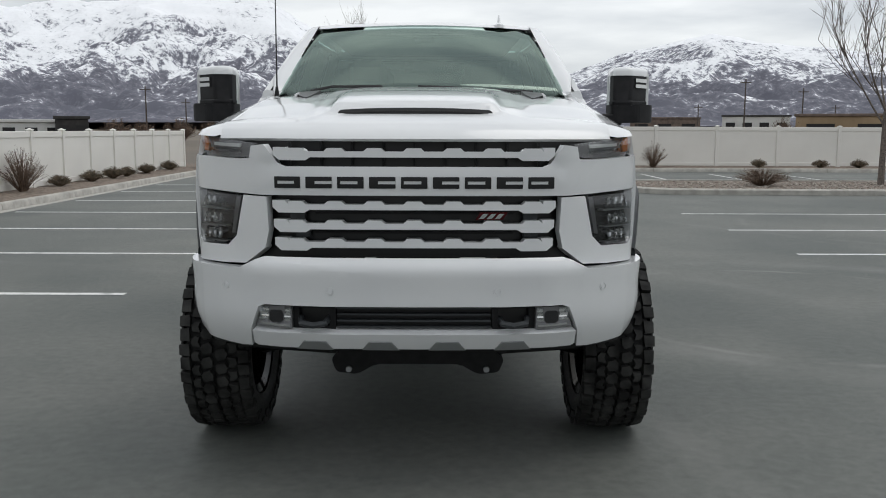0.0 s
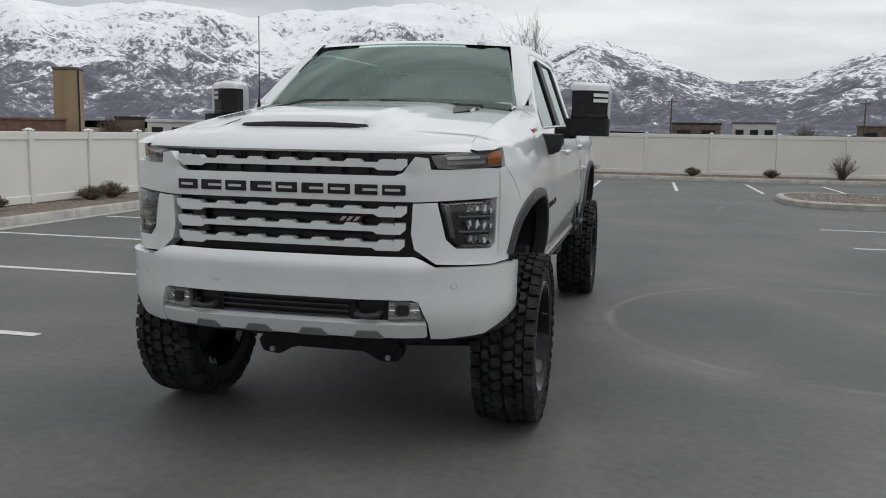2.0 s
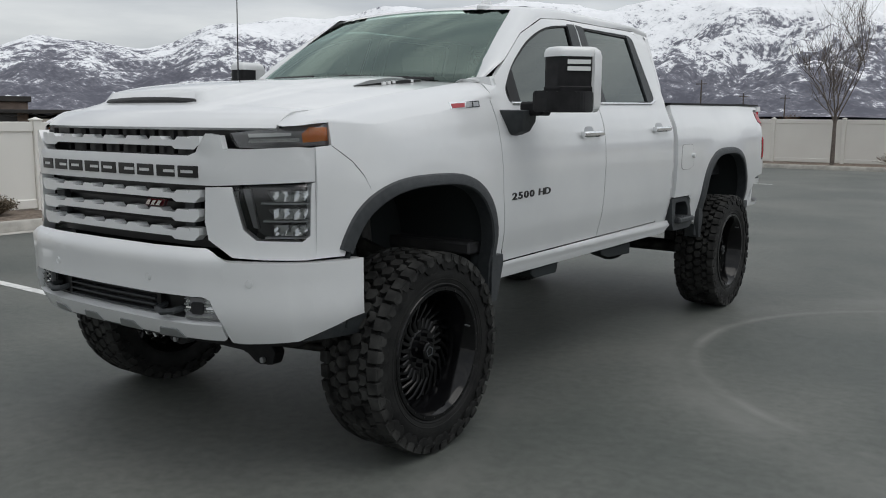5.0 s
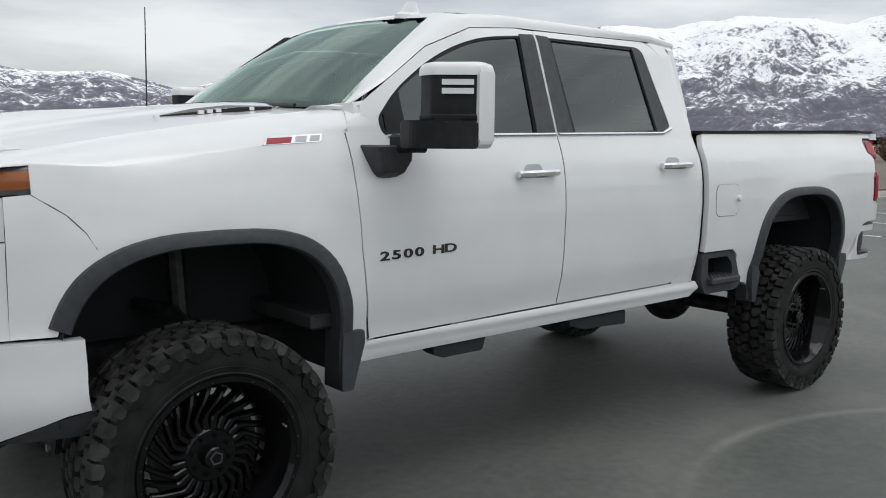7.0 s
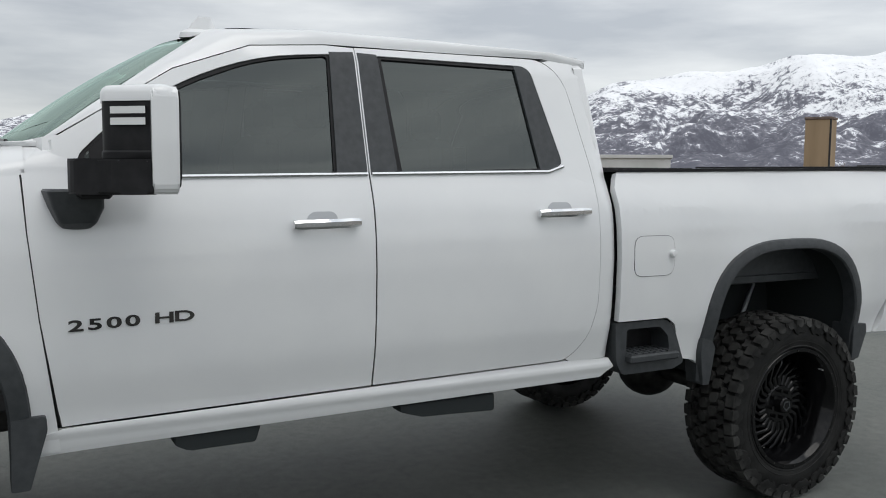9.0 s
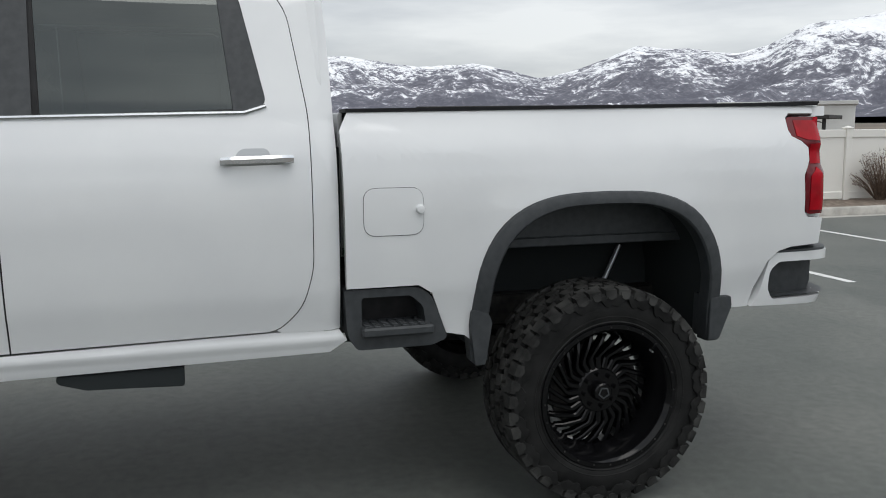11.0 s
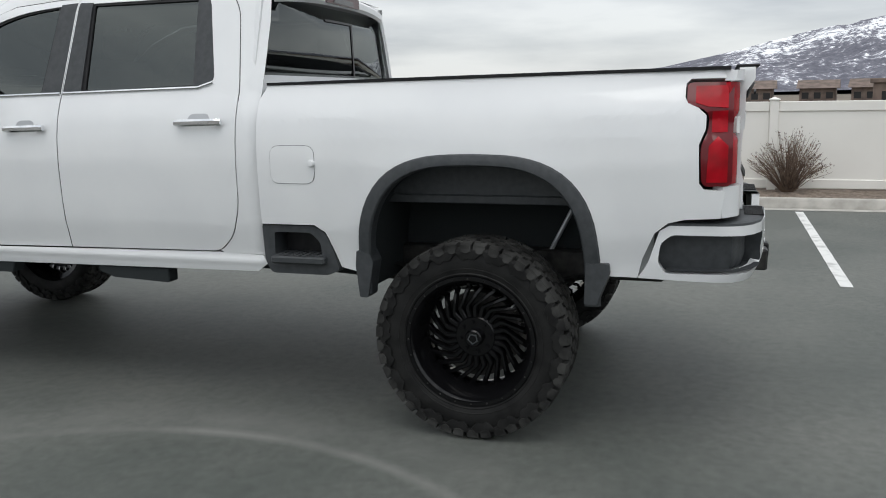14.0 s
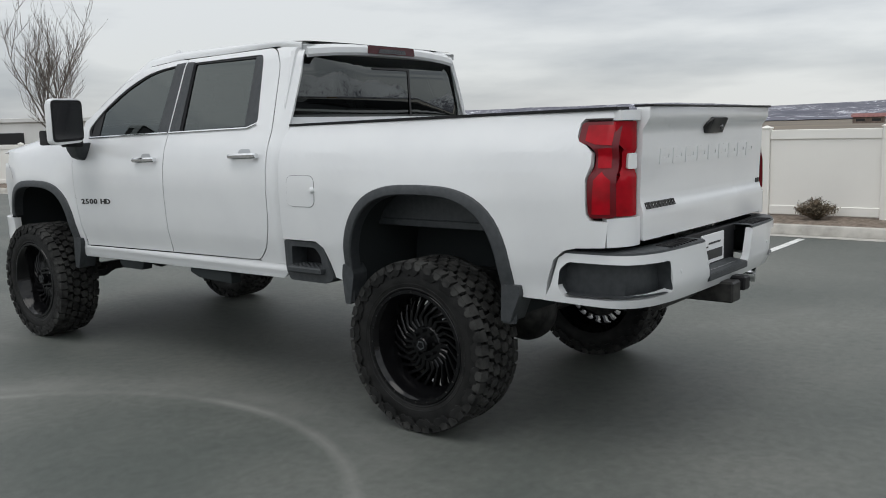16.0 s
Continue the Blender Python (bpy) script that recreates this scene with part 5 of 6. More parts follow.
# wheel arch flares, liners
for cy, top, foot_f, foot_r in ((0.03, 1.270, 0.95, 0.62), (AXLE_R, 1.312, 0.63, 0.665)):
    outer = arch_curve(cy, 0.575, top, 0.64)
    inner_ = arch_curve(cy, 0.505, top - 0.055, 0.64)
    if foot_f > 0.9:
        outer = [p for p in outer if p[1] > 0.945 or p[0] > cy]
        inner_ = [p for p in inner_ if p[1] > 0.945 or p[0] > cy]
    prof = ((0.0, 0.0), (0.12, 0.016), (0.5, 0.026), (0.9, 0.026), (1.0, 0.018), (1.0, -0.05))
    n = 40
    def resample(c):
        c = [Vector(p) for p in c]
        L = [0]
        for i in range(1, len(c)):
            L.append(L[-1] + (c[i] - c[i - 1]).length)
        return [Vector((interp(L, [p.x for p in c], L[-1] * k / n), interp(L, [p.y for p in c], L[-1] * k / n))) for k in range(n + 1)]
    oo, ii = resample(outer), resample(inner_)
    cs = []
    for t, out_ in prof:
        row = []
        for a, b in zip(oo, ii):
            q = a.lerp(b, t)
            ref = a
            row.append((side_x(ref.x, max(0.8, ref.y)) + out_ - 0.004, q.x, q.y))
        cs.append(row)
    pair("wheel_arch_flare", loft(cs), PLASTIC, truck, "dark grey plastic wheel arch flare")
    # hanging mud guards at the feet
    yr = cy + 0.54
    zz = 0.60 if cy < 1 else 0.65
    pair("mud_guard", prism(rounded([(yr - 0.035, zz), (yr + 0.02, zz), (yr + 0.075, 0.79), (yr + 0.072, 0.835), (yr - 0.03, 0.835)], 0.006, 2), 0, 0.88, 1.012, 0.006), PLASTIC, truck)
    if cy > 1:
        yf = cy - 0.545
        pair("mud_guard", prism(rounded([(yf - 0.035, 0.78), (yf - 0.018, 0.625), (yf + 0.025, 0.625), (yf + 0.055, 0.80), (yf + 0.03, 0.85), (yf - 0.03, 0.85)], 0.006, 2), 0, 0.90, 1.012, 0.006), PLASTIC, truck)
    lin = arch_curve(cy, 0.53, top - 0.03, 0.66)
    lc = [[(x, p[0], p[1]) for p in lin] for x in (0.985, 0.42)]
    pair("wheel_arch_liner", loft(lc), SHADOW, truck)
    bmw = bmesh.new()
    bmw.faces.new([bmw.verts.new((0.42, p[0], p[1])) for p in lin])
    pair("inner_wing", bmw, SHADOW, truck)

# ---- cargo bed ----
AR = arch_curve(AXLE_R, 0.545, 1.282, 0.74)
bed = [(2.962, 0.965), (3.245, 0.965), (3.30, 0.93), (3.365, 0.76), (3.44, 0.745)] + AR + [(4.62, 0.775), (4.765, 0.772), (4.785, 0.86), (4.835, 0.975), (4.89, 1.02), (4.955, 1.036), (5.10, 1.045), (5.115, 1.16), (5.03, 1.165), (5.010, 1.19), (5.004, 1.35), (5.030, 1.415), (5.030, 1.47), (4.998, 1.50), (4.955, 1.52), (4.943, 1.545), (4.945, 1.60), (4.965, 1.62), (5.12, 1.62), (5.125, 1.655), (2.99, 1.628), (2.955, 1.56)]
pair("bed_side", panel(bed, lambda y, z: (side_x(y, z) - 0.05 * smoothstep(5.06, 5.16, y) ** 2 * 0.6, y, z), 0.045, 0.03), WHITE, truck)
pair("bed_rail_cap", solid_loft([[(0.80, y, z), (x + 0.004, y, z), (x + 0.004, y, z + 0.013), (0.80, y, z + 0.013)] for y, z in ((2.985, 1.629), (4.0, 1.643), (5.12, 1.656)) for x in (side_x(y, 1.625),)]), BLACK, truck)
pair("bed_inner_wall", box((0.78, 2.99, 1.10), (0.80, 5.12, 1.64), 0.004), PLASTIC, truck)
part("bed_floor", box((-0.80, 2.98, 1.06), (0.80, 5.14, 1.10), 0.004), PLASTIC, truck)
part("bed_front_wall", box((-0.80, 2.975, 1.06), (0.80, 3.01, 1.63), 0.004), WHITE, truck)
# fuel door: seam ring and knob
ringf = rounded([(3.03, 1.165), (3.262, 1.165), (3.262, 1.345), (3.03, 1.345)], 0.05, 5)
pair("fuel_door", panel(ringf, lambda y, z: (side_x(y, z) + 0.0025, y, z), 0.06, 0.004, (), 0.001), WHITE, truck)
pair("fuel_door_seam", tube([Vector(side(*p)) + Vector((0.001, 0, 0)) for p in ringf + ringf[:1]], 0.0018, 5), INK, truck)
part("fuel_door_knob", lathe([(0.0001, 0.024), (0.014, 0.022), (0.018, 0.012), (0.018, 0.0)], 16, Matrix.Translation(side(3.249, 1.263))), WHITE, truck)
# corner step ahead of the rear wheel
step_out = rounded([(2.955, 0.957), (3.25, 0.957), (3.30, 0.92), (3.365, 0.745), (3.30, 0.72), (3.00, 0.72), (2.965, 0.78)], [0.01, 0.03, 0.03, 0.02, 0.01, 0.02, 0.02], 3)
step_in = rounded([(3.02, 0.925), (3.215, 0.925), (3.265, 0.88), (3.275, 0.81), (3.02, 0.81)], 0.015, 3)
pair("bed_step_frame", panel(step_out, lambda y, z: (side_x(y, 0.85) + 0.012, y, z), 0.06, 0.12, [step_in]), PLASTIC, truck)
pair("bed_step_recess", box((0.84, 2.98, 0.74), (0.87, 3.33, 0.95), 0.004), BLACK, truck)
bmst = box((0.86, 3.015, 0.775), (1.035, 3.30, 0.812), 0.008)
for i in range(7):
    for j in range(5):
        block(bmst, (0.885 + 0.028 * j, 3.03 + 0.036 * i, 0.811), (0.903 + 0.028 * j, 3.055 + 0.036 * i, 0.8165), 0.0015)
pair("bed_step_pad", bmst, PLASTIC, truck)

# tail lamps
tl = rounded([(4.950, 1.51), (4.950, 1.598), (4.97, 1.605), (5.118, 1.605), (5.122, 1.18), (5.03, 1.177), (5.017, 1.20), (5.010, 1.345), (5.037, 1.405), (5.037, 1.475), (5.00, 1.508)], [0.02, 0.012, 0.01, 0.02, 0.02, 0.015, 0.01, 0.03, 0.03, 0.02, 0.03], 3)


def lamp_side(y, z, d=0.0):
    k = max(0.0, y - 5.06)
    return (side_x(min(y, 5.06), z) - 0.006 - 0.9 * k * smoothstep(0.0, 0.1, k) - d - 0.02 * smoothstep(1.36, 1.40, z) * smoothstep(1.50, 1.45, z), y + 0.02 * smoothstep(5.0, 5.15, y), z)


tails = pair("tail_lamp", panel(tl, lamp_side, 0.03, 0.05, (), 0.006), REDRIM, truck, "glossy red hourglass tail lamp")
for ob, sg in zip(tails, (1, -1)):
    for nm, mat_, q in (("lens_segment", RED, [(4.985, 1.522), (5.035, 1.505), (5.10, 1.50), (5.10, 1.59), (4.985, 1.59)]), ("lens_segment", RED, [(5.035, 1.195), (5.105, 1.195), (5.105, 1.345), (5.07, 1.385), (5.04, 1.345)]), ("lens_segment", RED, [(5.048, 1.40), (5.10, 1.40), (5.10, 1.49), (5.048, 1.485)])):
        b_ = panel(q, lambda y, z: lamp_side(y, z, -0.003), 0.014, 0.004, (), 0)
        if sg < 0:
            for v in b_.verts:
                v.co.x = -v.co.x
        part(nm, b_, mat_, ob)
# rear face beside the tailgate: lamp wraps round the corner
pair("tail_lamp_return", panel(rounded([(0.805, 1.18), (0.925, 1.18), (0.925, 1.325), (0.885, 1.40), (0.885, 1.48), (0.925, 1.515), (0.925, 1.605), (0.805, 1.605)], 0.012, 3), lambda x, z: (x, 5.160 - 0.9 * max(0, x - 0.83) ** 1.3 - (0.012 if 1.38 < z < 1.47 else 0), z), 0.03, 0.04, flip=True), RED, truck, "glossy red tail lamp wrapped round the corner")
pair("reverse_light", panel(rounded([(0.812, 1.392), (0.875, 1.392), (0.868, 1.462), (0.812, 1.462)], 0.01, 3), lambda x, z: (x, 5.166 - 0.9 * max(0, x - 0.83) ** 1.3, z), 0.03, 0.01, flip=True), WHITELENS, truck, "clear reversing light")
pair("bed_corner", panel([(0.80, 1.045), (0.985, 1.045), (0.985, 1.176), (0.80, 1.176)], lambda x, z: (x, 5.176 - 1.6 * max(0, x - 0.86) ** 1.5, z), 0.03, 0.05, flip=True), WHITE, truck)
pair("bed_corner", panel([(0.80, 1.609), (0.938, 1.609), (0.93, 1.652), (0.80, 1.655)], lambda x, z: (x, 5.176 - 1.6 * max(0, x - 0.86) ** 1.5, z), 0.03, 0.05, flip=True), WHITE, truck)


# tailgate
def gate(x, z):
    lip = 0.035 * smoothstep(1.56, 1.62, z)
    crease = 0.014 * smoothstep(1.225, 1.20, z)
    return (x, 5.186 + lip + crease - 0.012 * (abs(x) / 0.8) ** 2 + 0.01 * smoothstep(1.30, 1.5, z), z)


tg = part("tailgate", panel(rounded([(-0.795, 1.06), (0.795, 1.06), (0.795, 1.668), (-0.795, 1.668)], 0.012, 3), gate, 0.05, 0.06, (), 0.005, 0.025, True), WHITE, truck)
for k in range(9):
    x0 = 0.62 - k * 0.142
    q = [(x0 - 0.115, 1.40), (x0, 1.40), (x0, 1.475), (x0 - 0.115, 1.475)]
    part("embossed_block", panel(rounded(q, 0.004, 2), lambda x, z: Vector(gate(x, z)) + Vector((0, 0.0035, 0)), 0.05, 0.006, [[(x0 - 0.095, 1.43), (x0 - 0.02, 1.43), (x0 - 0.02, 1.447), (x0 - 0.095, 1.447)]], 0.002, flip=True), WHITE, tg, "plain embossed block of the tailgate lettering")
for k in range(9):
    x0 = 0.76 - k * 0.034
    part("badge_bar", panel([(x0 - 0.026, 1.203), (x0, 1.203), (x0, 1.232), (x0 - 0.026, 1.232)], lambda x, z: Vector(gate(x, z)) + Vector((0, 0.006, 0)), 0.05, 0.006, [[(x0 - 0.019, 1.213), (x0 - 0.007, 1.213), (x0 - 0.007, 1.221), (x0 - 0.019, 1.221)]], 0, flip=True), STEEL, tg, "dark bar of the tailgate badge")
for k in range(2):
    part("badge_bar", panel([(-0.745 - 0.03 * k, 1.232), (-0.722 - 0.03 * k, 1.232), (-0.722 - 0.03 * k, 1.258), (-0.745 - 0.03 * k, 1.258)], lambda x, z: Vector(gate(x, z)) + Vector((0, 0.006, 0)), 0.05, 0.006, (), 0, flip=True), STEEL, tg)
part("tailgate_handle", panel(rounded([(-0.115, 1.535), (0.115, 1.535), (0.135, 1.575), (0.10, 1.612), (-0.10, 1.612), (-0.135, 1.575)], 0.015, 3), lambda x, z: Vector(gate(x, z)) + Vector((0, 0.012, 0)), 0.04, 0.02, flip=True), INK, tg, "black tailgate handle with a camera")
part("camera_eye", lathe([(0.0001, 0.012), (0.012, 0.01), (0.014, 0.0)], 14, Matrix.Translation((0.0, 5.238, 1.565)) @ Matrix.Rotation(radians(90), 4, "Z")), LAMPDARK, tg)
part("tailgate_cap", box((-0.795, 5.14, 1.667), (0.795, 5.236, 1.678), 0.004), BLACK, tg)

# rear bumper
RX = [0.0, 0.30, 0.60, 0.78, 0.88, 0.945, 0.970, 0.982, 0.988]
RY = [5.305, 5.303, 5.292, 5.272, 5.235, 5.185, 5.11, 4.97, 4.795]
RS = run_of(RX, RY)


def rear(s, z, d=0.0):
    a = abs(s)
    o = 0.10 * max(0.0, (0.86 - z) / 0.1) ** 1.5 * 0.35
    x = interp(RS, RX, a)
    return (math.copysign(x - d * smoothstep(0.8, 1, x) - o * 0.3, -s), interp(RS, RY, a) - d * (1 - smoothstep(0.85, 1, x)) - o, z)


rs = lambda x: s_at(x, RX, RS)
rb_out = [(-RS[-1], 0.775), (-rs(0.93), 0.762), (-rs(0.6), 0.755), (rs(0.6), 0.755), (rs(0.93), 0.762), (RS[-1], 0.775), (RS[-1] - 0.02, 0.86), (RS[-1] - 0.06, 0.985), (RS[-1] - 0.1, 1.008), (rs(0.80), 1.008), (rs(0.34), 1.008), (rs(0.27), 0.83), (-rs(0.27), 0.83), (-rs(0.34), 1.008), (-rs(0.80), 1.008), (-RS[-1] + 0.1, 1.008), (-RS[-1] + 0.06, 0.985), (-RS[-1] + 0.02, 0.86)]
hole = rounded([(rs(0.70), 0.965), (rs(0.66), 0.81), (rs(0.84), 0.80), (RS[-1] - 0.10, 0.80), (RS[-1] - 0.055, 0.85), (RS[-1] - 0.065, 0.93), (RS[-1] - 0.11, 0.968)], 0.018, 3)
hole2 = [(-s, z) for s, z in hole[::-1]]
part("rear_bumper", panel(rb_out, rear, 0.04, 0.035, [hole, hole2], 0.006, 0.03), WHITE, truck)
for sg in (1, -1):
    hh = [(s * sg, z) for s, z in hole]
    part("bumper_step_recess", panel(hh, lambda s, z: rear(s, z, 0.075), 0.05, 0.004, (), 0), PLASTIC, truck)
    cs = [[rear(s, z, d) for s, z in hh] for d in (0.002, 0.075)]
    part("bumper_step_wall", loft(cs, True), PLASTIC, truck)
    tread = [[rear(s * sg, 0.815, d) for s in np.linspace(rs(0.70), RS[-1] - 0.10, 14)] for d in (-0.004, 0.03, 0.07)]
    part("bumper_step_tread", loft(tread), PLASTIC, truck)
    cs = [[Vector(rear(s * sg, 1.0, d)) + Vector((0, 0, h)) for s in np.linspace(rs(0.33), RS[-1] - 0.09, 18)] for d, h in ((0.004, 0.004), (0.006, 0.018), (0.02, 0.024), (0.13, 0.026), (0.13, -0.02))]
    part("bumper_top_pad", loft(cs), PLASTIC, truck, "dark grey rubber step pad on the bumper")
    for k in range(9):
        x = (0.40 + 0.035 * k) * sg
        part("pad_rib", box((x - 0.005, 5.20, 1.022), (x + 0.005, 5.285, 1.030), 0.002), BLACK, truck)
pair("bumper_filler", box((0.86, 4.74, 0.785), (0.945, 4.84, 1.03), 0.01), GREYNOTCH, truck)
part("plate_recess", box((-0.33, 5.16, 0.80), (0.33, 5.20, 1.03), 0.004), BLACK, truck)
part("bumper_centre_step", prism([(5.20, 0.79), (5.30, 0.80), (5.30, 0.835), (5.20, 0.85)], 0, -0.27, 0.27, 0.004), PLASTIC, truck)
pl = part("number_plate", box((-0.155, 5.202, 0.855), (0.155, 5.208, 1.01), 0.002), PRINT, truck, "white dealer plate with unreadable dark bars")
part("plate_print", box((-0.13, 5.2085, 0.875), (0.13, 5.2105, 0.925), 0.0), INK, pl)
part("plate_print", box((-0.10, 5.2085, 0.955), (0.06, 5.2105, 0.965), 0.0), INK, pl)
part("plate_print", box((0.07, 5.2085, 0.94), (0.13, 5.2105, 0.948), 0.0), INK, pl)
for x in (-0.6, 0.6, -0.3, 0.3):
    part("parking_sensor", lathe([(0.0001, 0.003), (0.010, 0.003), (0.0105, 0.0), (0.014, 0.0)], 16, Matrix.Translation(rear(-rs(x), 0.90)) @ Matrix.Rotation(radians(90), 4, "Z")), WHITE, truck)
part("hitch_receiver", box((-0.06, 5.06, 0.655), (0.06, 5.34, 0.765), 0.01), STEEL, truck)
part("hitch_bar", tube([(-0.5, 5.12, 0.71), (0.5, 5.12, 0.71)], 0.035, 10), STEEL, truck)
part("trailer_socket", box((-0.17, 5.24, 0.70), (-0.09, 5.35, 0.775), 0.008), BLACK, truck)
part("exhaust_tip", tube([(-0.62, 4.7, 0.70), (-0.66, 5.05, 0.70), (-0.70, 5.20, 0.69)], 0.05, 14), CHROME, truck)

# ---- door handles, badges, mirrors ----
for y0, y1, z in ((1.46, 1.715, 1.430), (2.515, 2.775, 1.455)):
    m = [Vector(side(y, z + (y - y0) * 0.02)) for y in np.linspace(y0, y1, 9)]
    secs = []
    for i, p in enumerate(m):
        o = 0.012 + 0.034 * math.sin(math.pi * min(1, max(0, 0.1 + 0.8 * i / 8))) ** 0.6
        h = 0.017 - 0.003 * (i in (0, 8))
        secs.append([(p.x + o, p.y, p.z + h), (p.x + o + 0.008, p.y, p.z + h * 0.4), (p.x + o + 0.008, p.y, p.z - h * 0.5), (p.x + o, p.y, p.z - h), (p.x + o - 0.012, p.y, p.z - h), (p.x + o - 0.012, p.y, p.z + h)])
    pair("door_handle", solid_loft(secs), CHROME, truck, "chrome pull door handle")
    for yy in (y0 + 0.012, y1 - 0.04):
        pair("handle_mount", box((0.985, yy, z - 0.012), (1.03, yy + 0.028, z + 0.016), 0.003), CHROME, truck)
    cup = rounded([(y0 + 0.05, z + 0.012), (y1 - 0.075, z + 0.012), (y1 - 0.09, z + 0.045), (y0 + 0.075, z + 0.045)], 0.02, 4)
    pair("handle_cup", panel(cup, lambda y, zz: (side_x(y, zz) + 0.0018, y, zz), 0.04, 0.003, (), 0), SATIN, truck)
for ch, y in zip("2500HD", (0.712, 0.770, 0.828, 0.886, 0.976, 1.040)):
    mm = Matrix.Translation((side_x(y, 1.12) + 0.001, y, 1.104 + (y - 0.712) * 0.03)) @ Matrix.Rotation(radians(90), 4, "Z") @ Matrix.Rotation(radians(90), 4, "X")
    lettering("badge_letter", ch, 0.050, STEEL, truck, mm, 0.003, 1.9, 0.0012)
bz = [(0.228, 1.555), (0.476, 1.570), (0.49, 1.600), (0.245, 1.587)]
outp = lambda d: (lambda y, z: (side_x(y, z) + d, y, z))
bd = part("fender_badge", panel(bz, outp(0.003), 0.05, 0.004, (), 0.001), CHROME, truck, "chrome and red trim badge on the fender")
part("badge_bar", panel([(0.243, 1.560), (0.345, 1.566), (0.355, 1.586), (0.255, 1.580)], outp(0.005), 0.05, 0.002, (), 0), REDPRINT, bd)
part("badge_bar", panel([(0.362, 1.567), (0.41, 1.570), (0.42, 1.591), (0.372, 1.588)], outp(0.005), 0.05, 0.002, (), 0), SATIN, bd)
part("badge_bar", panel([(0.425, 1.571), (0.468, 1.574), (0.476, 1.594), (0.435, 1.592)], outp(0.005), 0.05, 0.002, (), 0), SATIN, bd)
pair("front_door_seam_cover", tube([Vector(side(y, z)) + Vector((-0.004, 0, 0)) for y, z in ((0.688, 0.79), (0.678, 0.84), (0.629, 1.15), (0.601, 1.42), (0.59, 1.62))], 0.0035, 6), INK, truck)
pair("door_seam_cover", tube([Vector(side(1.7855, z)) + Vector((-0.004, 0, 0)) for z in np.linspace(0.80, 1.62, 12)], 0.003, 6), INK, truck)
pair("rear_door_seam_cover", tube([Vector(side(*((Vector(a) + Vector(b)) / 2))) + Vector((-0.006, 0, 0)) for a, b in zip(door_edge, cab_edge)], 0.0035, 6), INK, truck)
# added dark box: the shade in the open cab-to-bed gap, made solid
pair("cab_bed_gap", box((0.80, 2.940, 0.80), (0.915, 2.960, 1.50), 0.003), SHADOW, truck)
# towing mirror
def head_plan(g):
    return rounded([(1.115 + g, 0.998 - g), (1.115 + g, 0.815 + g), (1.225 - g, 0.800 + g), (1.350 - g, 0.930 + g * 0.5), (1.350 - g, 0.998 - g)], 0.022, 3)


def layers(rows):
    return solid_loft([[(x, y, z) for x, y in head_plan(g)] for z, g in rows])


mir = pair("towing_mirror", layers(((1.822, 0.0), (1.846, 0.001), (1.860, 0.006), (1.869, 0.016), (1.873, 0.034))), WHITE, truck, "large towing mirror with a white cap and black front")
for ob, sg in zip(mir, (1, -1)):
    def put(nm, bmx, mat_, lab=""):
        if sg < 0:
            for v in bmx.verts:
                v.co.x = -v.co.x
        part(nm, bmx, mat_, ob, lab)
    put("rear_shell", prism(rounded([(1.116, 1.565), (1.351, 1.545), (1.351, 1.868), (1.116, 1.868)], 0.04, 5), 1, 0.925, 1.003, 0.012), WHITE, "white rear shell of the mirror head")
    put("front_cover", layers(((1.648, 0.006), (1.655, 0.002), (1.672, 0.002), (1.678, 0.006), (1.818, 0.005), (1.8225, 0.006))), BLACK)
    put("mirror_glass", prism(rounded([(1.130, 1.595), (1.338, 1.585), (1.338, 1.845), (1.130, 1.845)], 0.025, 3), 1, 1.006, 1.012), LAMPDARK, "dark mirror glass")
    put("mirror_rim", prism(rounded([(1.118, 1.580), (1.348, 1.565), (1.348, 1.860), (1.118, 1.860)], 0.03, 3), 1, 1.0035, 1.0085, 0.002), BLACK)
    for z in (1.752, 1.785):
        lo, hi = [], []
        for (x, y) in ((1.250, 0.8262), (1.280, 0.8562), (1.318, 0.8955), (1.334, 0.9120)):
            lo.append((x, y))
        cs = [[(x + 0.002, y - 0.002, zz) for x, y in lo] for zz in (z, z + 0.021)]
        put("clearance_light", loft([[(x - 0.006, y + 0.006, z) for x, y in lo]] + cs + [[(x - 0.006, y + 0.006, z + 0.021) for x, y in lo]]), WHITELENS, "white clearance light bar")
    put("arm", prism(rounded([(1.095, 0.735), (1.235, 0.700), (1.352, 0.800), (1.352, 0.943), (1.095, 0.943)], 0.04, 4), 2, 1.548, 1.652, 0.018), BLACK)
    put("mount", solid_loft([[(x, y, z) for x, y in rounded([(0.93, y0), (x1, y0 + 0.015), (x1, y1), (0.93, y1)], 0.022, 4)] for z, y0, y1, x1 in ((1.428, 0.715, 0.775, 1.00), (1.434, 0.695, 0.79, 1.03), (1.452, 0.68, 0.805, 1.065), (1.50, 0.66, 0.825, 1.085), (1.552, 0.645, 0.825, 1.09), (1.558, 0.652, 0.818, 1.085))]), PLASTIC)
    put("arm_link", box((1.03, 0.74, 1.53), (1.16, 0.84, 1.60), 0.01), BLACK)

